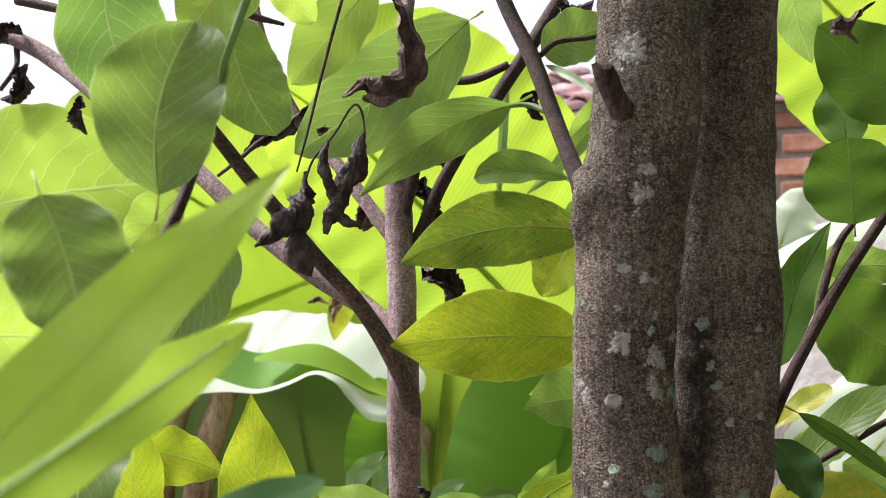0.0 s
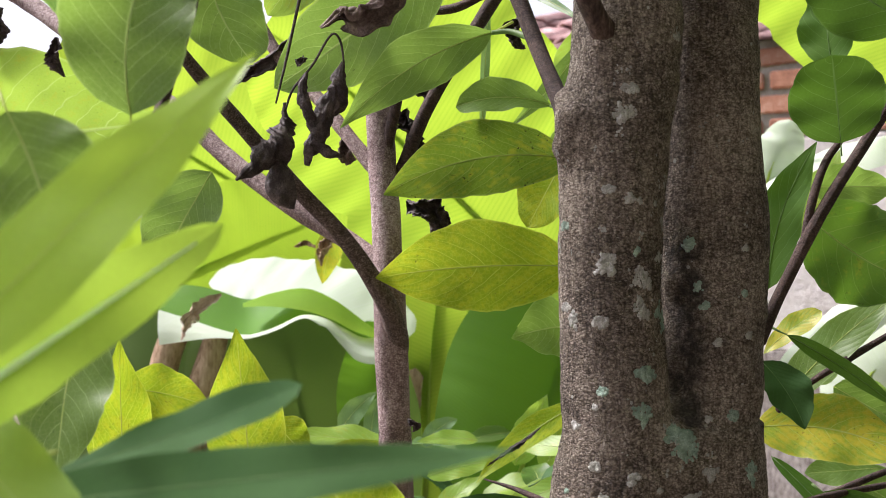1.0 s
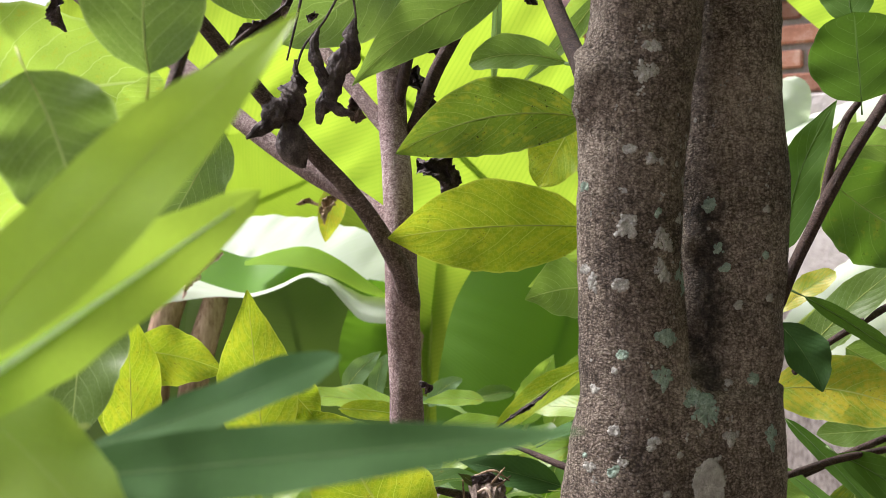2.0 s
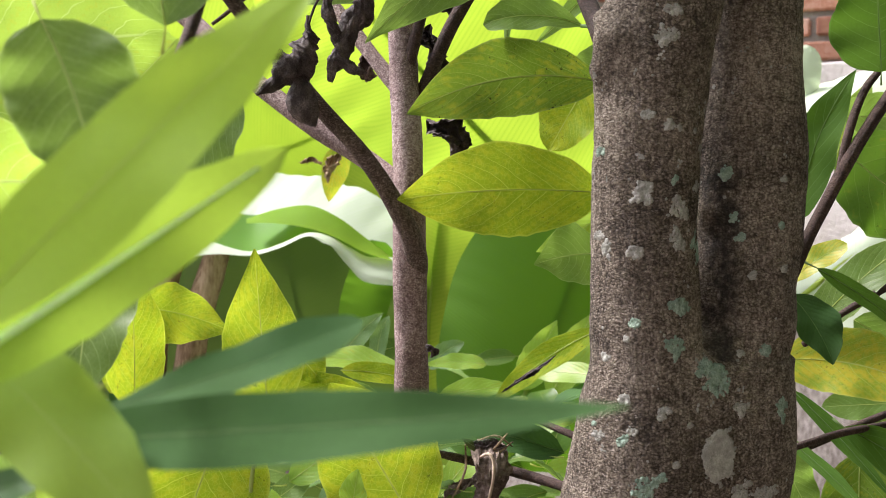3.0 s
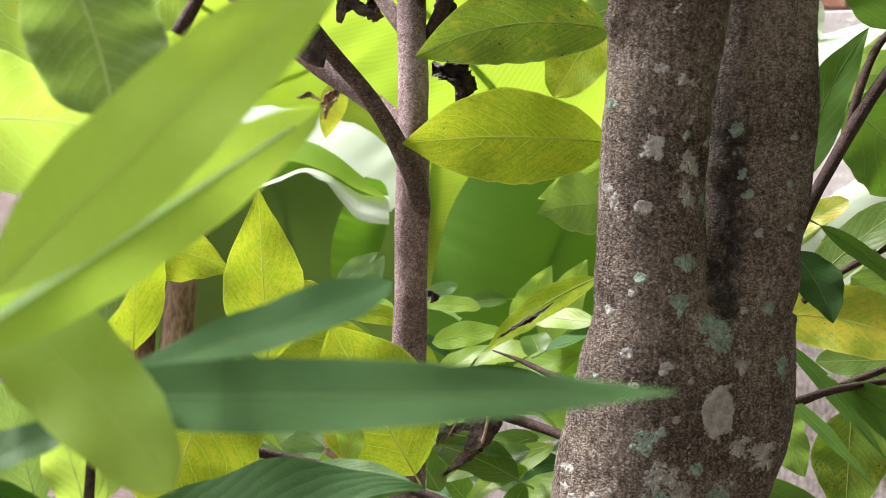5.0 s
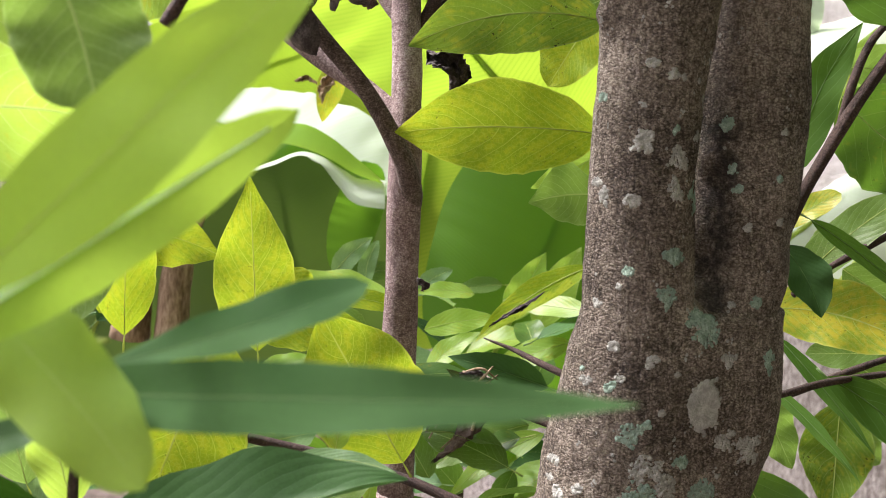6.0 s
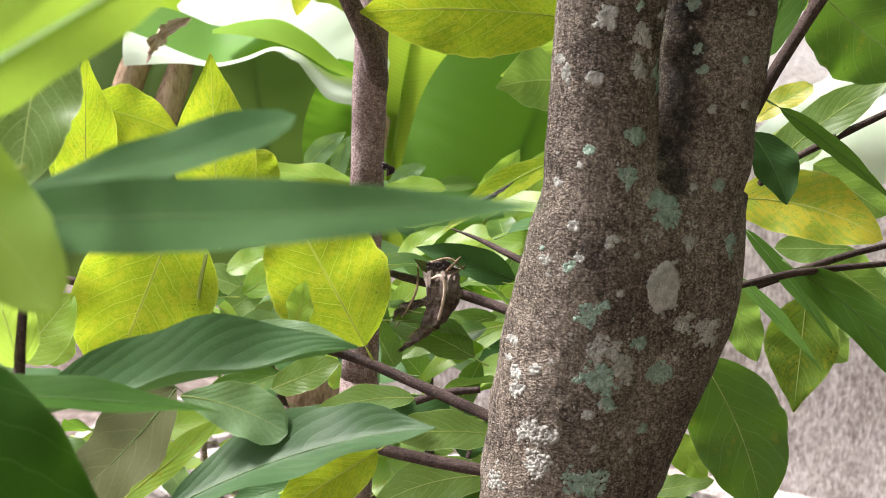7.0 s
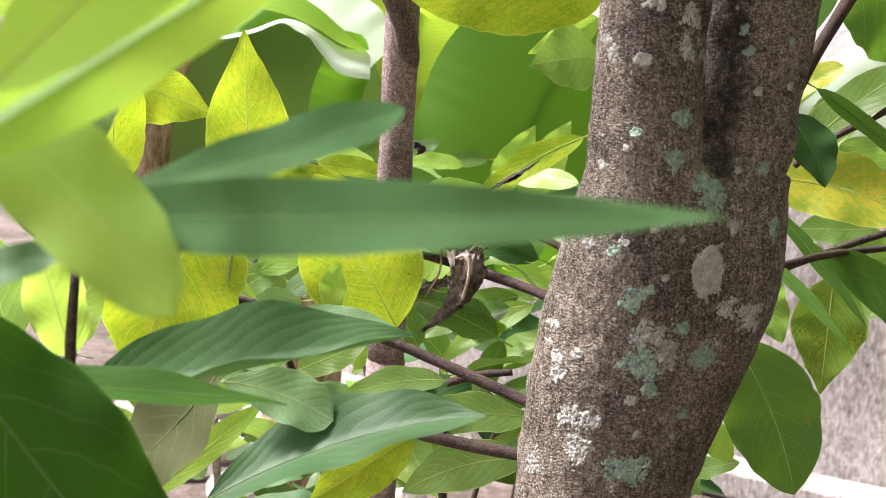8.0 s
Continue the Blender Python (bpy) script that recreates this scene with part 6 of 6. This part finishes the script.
edge_sheet("leaf", banana_plant, "ban_cup", [(-0.528, 2.638, 1.338), (-0.477, 2.628, 1.322), (-0.413, 2.608, 1.300), (-0.353, 2.598, 1.287), (-0.298, 2.588, 1.300), (-0.245, 2.588, 1.321), (-0.202, 2.588, 1.314), (-0.165, 2.588, 1.292), (-0.132, 2.588, 1.276), (-0.084, 2.588, 1.275)], [(-0.554, 2.770, 1.383), (-0.503, 2.770, 1.387), (-0.440, 2.770, 1.376), (-0.375, 2.760, 1.355), (-0.317, 2.750, 1.363), (-0.259, 2.740, 1.370), (-0.207, 2.720, 1.347), (-0.160, 2.690, 1.315), (-0.123, 2.670, 1.276), (-0.087, 2.670, 1.270)], -0.10, 0.002, 7.5, "hollow green banana leaf")
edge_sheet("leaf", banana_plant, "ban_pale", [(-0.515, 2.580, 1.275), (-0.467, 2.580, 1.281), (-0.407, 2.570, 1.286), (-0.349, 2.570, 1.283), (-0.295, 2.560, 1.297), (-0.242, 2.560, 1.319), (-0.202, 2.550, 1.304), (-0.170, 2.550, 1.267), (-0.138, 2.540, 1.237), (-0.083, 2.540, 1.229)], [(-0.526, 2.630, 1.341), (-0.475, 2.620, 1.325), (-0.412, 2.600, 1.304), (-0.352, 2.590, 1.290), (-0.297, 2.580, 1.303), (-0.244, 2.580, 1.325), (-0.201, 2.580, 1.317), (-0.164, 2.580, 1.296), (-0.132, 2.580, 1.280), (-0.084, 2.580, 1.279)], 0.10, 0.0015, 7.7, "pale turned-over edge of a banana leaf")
edge_sheet("leaf", banana_plant, "ban_lit", [(-0.360, 2.605, 1.342), (-0.305, 2.595, 1.342), (-0.239, 2.585, 1.332), (-0.185, 2.575, 1.313), (-0.142, 2.565, 1.290), (-0.089, 2.555, 1.274)], [(-0.365, 2.645, 1.349), (-0.316, 2.690, 1.366), (-0.250, 2.700, 1.374), (-0.193, 2.680, 1.351), (-0.141, 2.650, 1.314), (-0.090, 2.600, 1.278)], 0.03, 0.0, 7.9)
banana_leaf(banana_plant, "ban_lit", [(-0.820, 3.400, 1.318), (-0.635, 3.380, 1.402), (-0.465, 3.360, 1.472), (-0.255, 3.340, 1.555)], 0.360, (0.00, -0.90, -0.30), seed=5.0, droop=0.1, lobe=(0.3, 0.3))
dried_leaf(banana_plant, [(-0.399, 2.600, 1.366), (-0.442, 2.580, 1.345), (-0.464, 2.570, 1.322), (-0.473, 2.570, 1.283)], 0.0200, "parched", 1.0, 24.3, label="torn pale brown shred of banana leaf")
banana_leaf(banana_plant, "ban_green", [(-0.166, 2.800, 1.072), (-0.152, 2.790, 1.159), (-0.135, 2.780, 1.222), (-0.119, 2.780, 1.302)], 0.100, (0.10, -0.95, 0.05), seed=6.6, droop=0.1, lobe=(0.3, 0.3), rib=False, ripple=0.2)
banana_leaf(banana_plant, "old", [(-0.179, 2.536, 1.477), (-0.187, 2.523, 1.446), (-0.194, 2.511, 1.416), (-0.200, 2.508, 1.383)], 0.052, (0.30, -0.90, 0.10), droop=0.15, seed=3.3, lobe=(0.35, 0.8), rib=False, ripple=0.1, label='torn hanging tip of a banana leaf')
banana_leaf(banana_plant, "ban_green", [(0.102, 2.522, 0.918), (0.195, 2.551, 1.117), (0.245, 2.570, 1.243), (0.296, 2.589, 1.369)], 0.487, (0.10, -0.95, 0.15), seed=8.0, left=0.86, lobe=(0.3, 0.3), ripple=0.2)
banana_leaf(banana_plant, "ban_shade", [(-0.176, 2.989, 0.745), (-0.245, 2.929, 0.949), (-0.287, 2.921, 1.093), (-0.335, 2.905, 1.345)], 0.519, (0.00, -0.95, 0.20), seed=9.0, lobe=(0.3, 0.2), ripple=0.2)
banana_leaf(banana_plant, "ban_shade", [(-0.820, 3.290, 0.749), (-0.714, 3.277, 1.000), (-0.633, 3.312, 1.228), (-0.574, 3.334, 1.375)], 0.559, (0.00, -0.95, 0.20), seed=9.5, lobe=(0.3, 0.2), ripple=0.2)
for pts in ([(-0.5150, 2.8400, 1.3350, 0.0300), (-0.5550, 2.8400, 1.2300, 0.0300), (-0.5830, 2.8400, 1.1140, 0.0347), (-0.5990, 2.8400, 0.9170, 0.0417)], [(-0.4360, 2.8200, 1.3120, 0.0235), (-0.4640, 2.8200, 1.2200, 0.0282), (-0.4980, 2.8200, 1.1040, 0.0306), (-0.5130, 2.8200, 0.9210, 0.0352)]):
    limb("dry_sheath", banana_plant, pts, M["straw"], "dry brown banana leaf sheath")
limb("pseudostem", banana_plant, [(-0.2, 3.25, -0.05, 0.10), (-0.2, 3.3, 0.5, 0.09), (-0.12, 3.35, 1.0, 0.07), (0.05, 3.4, 1.3, 0.04)], M["straw"], "banana trunk of dry brown sheaths")
banana_plant_beside_wall = empty("banana_plant", (1.25, 2.75, 0), "banana plant with bright leaves beside the house wall", "banana plant")
banana_leaf(banana_plant_beside_wall, "ban_lit", [(1.092, 2.690, 1.685), (0.907, 2.630, 1.878), (0.728, 2.572, 2.031), (0.642, 2.566, 2.127)], 0.394, (0.10, -0.90, -0.35), seed=11.0, notch=0.3)
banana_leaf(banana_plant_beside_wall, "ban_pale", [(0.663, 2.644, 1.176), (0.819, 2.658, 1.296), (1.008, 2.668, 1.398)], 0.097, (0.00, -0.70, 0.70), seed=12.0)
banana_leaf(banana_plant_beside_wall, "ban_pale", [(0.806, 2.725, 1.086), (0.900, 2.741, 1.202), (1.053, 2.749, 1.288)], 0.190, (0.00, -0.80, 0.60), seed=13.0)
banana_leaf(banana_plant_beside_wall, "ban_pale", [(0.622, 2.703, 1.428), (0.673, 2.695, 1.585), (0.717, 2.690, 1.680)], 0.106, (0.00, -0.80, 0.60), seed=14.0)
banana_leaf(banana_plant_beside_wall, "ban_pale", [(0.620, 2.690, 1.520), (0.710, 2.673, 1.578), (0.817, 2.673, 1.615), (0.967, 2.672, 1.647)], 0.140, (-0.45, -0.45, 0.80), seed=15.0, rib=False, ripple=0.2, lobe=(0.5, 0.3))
limb("pseudostem", banana_plant_beside_wall, [(1.25, 2.75, -0.05, 0.09), (1.22, 2.75, 0.6, 0.07), (1.15, 2.7, 1.2, 0.05), (1.05, 2.68, 1.45, 0.03)], M["rib"], "green banana trunk")

# ---------------------------------------------------------------- stones on the ground
rng = random.Random(3)
for q in range(52):
    bm = bmesh.new()
    bmesh.ops.create_icosphere(bm, subdivisions=2, radius=1.0)
    sx, sy, sz = rng.uniform(0.05, 0.11), rng.uniform(0.05, 0.09), rng.uniform(0.035, 0.06)
    for v in bm.verts:
        k = 1 + 0.28 * noise.noise(v.co * 1.4 + Vector((q * 3, 0, 0)))
        v.co = Vector((v.co.x * sx * k, v.co.y * sy * k, max(v.co.z * sz * k, -0.02)))
    me = bpy.data.meshes.new("stone")
    bm.to_mesh(me)
    bm.free()
    me.materials.append(M["mortar"])
    st = new("stone", me)
    st.location = (rng.uniform(-0.95, 0.25), rng.uniform(3.5, 4.7), 0.02)
    st.rotation_euler = (0, 0, rng.uniform(0, 6.2))
    tagged(st, "pale broken lump of concrete rubble on soil", "stone", "rubble on the ground")

# ---------------------------------------------------------------- pieces of the house
brick_me = None
for row in range(4):
    for col in range(16):
        x0 = -1.5 + col * 0.225 + (0.11 if row % 2 else 0)
        if brick_me is None:
            b = box("brick", (-0.1, -0.006, -0.026), (0.1, 0.05, 0.026), M["brick"], house, "", 0.006)
            brick_me = b.data
        else:
            b = new("brick", brick_me)
            b.parent = house
        b.location = (x0 + rng.uniform(-0.006, 0.006), rng.uniform(-0.006, 0.006), 1.80 + row * 0.07)
        b.rotation_euler = (0, rng.uniform(-0.02, 0.02), rng.uniform(-0.03, 0.03))

roof = new("roof")
roof.parent = house
roof.location = (0, 0.0, 2.065)
roof.rotation_euler = (radians(18), 0, 0)
tagged(roof, "roof of old pinkish clay pan tiles")
box("batten", (-1.75, 0.0, -0.075), (2.2, 1.25, -0.035), M["dry_brown"], roof, "dark roof boards under the tiles")
tile_me = roof_tile_mesh()
tile_me.materials.append(M["tile"])
for row in range(5):
    for col in range(18):
        tl = new("tile", tile_me)
        tl.parent = roof
        tl.location = (-1.7 + col * 0.215 + rng.uniform(-0.006, 0.006), 0.12 + row * 0.24 + rng.uniform(-0.008, 0.008), 0.012 + rng.uniform(-0.004, 0.006))
        tl.rotation_euler = (rng.uniform(-0.02, 0.02), rng.uniform(-0.02, 0.02), rng.uniform(-0.03, 0.03))
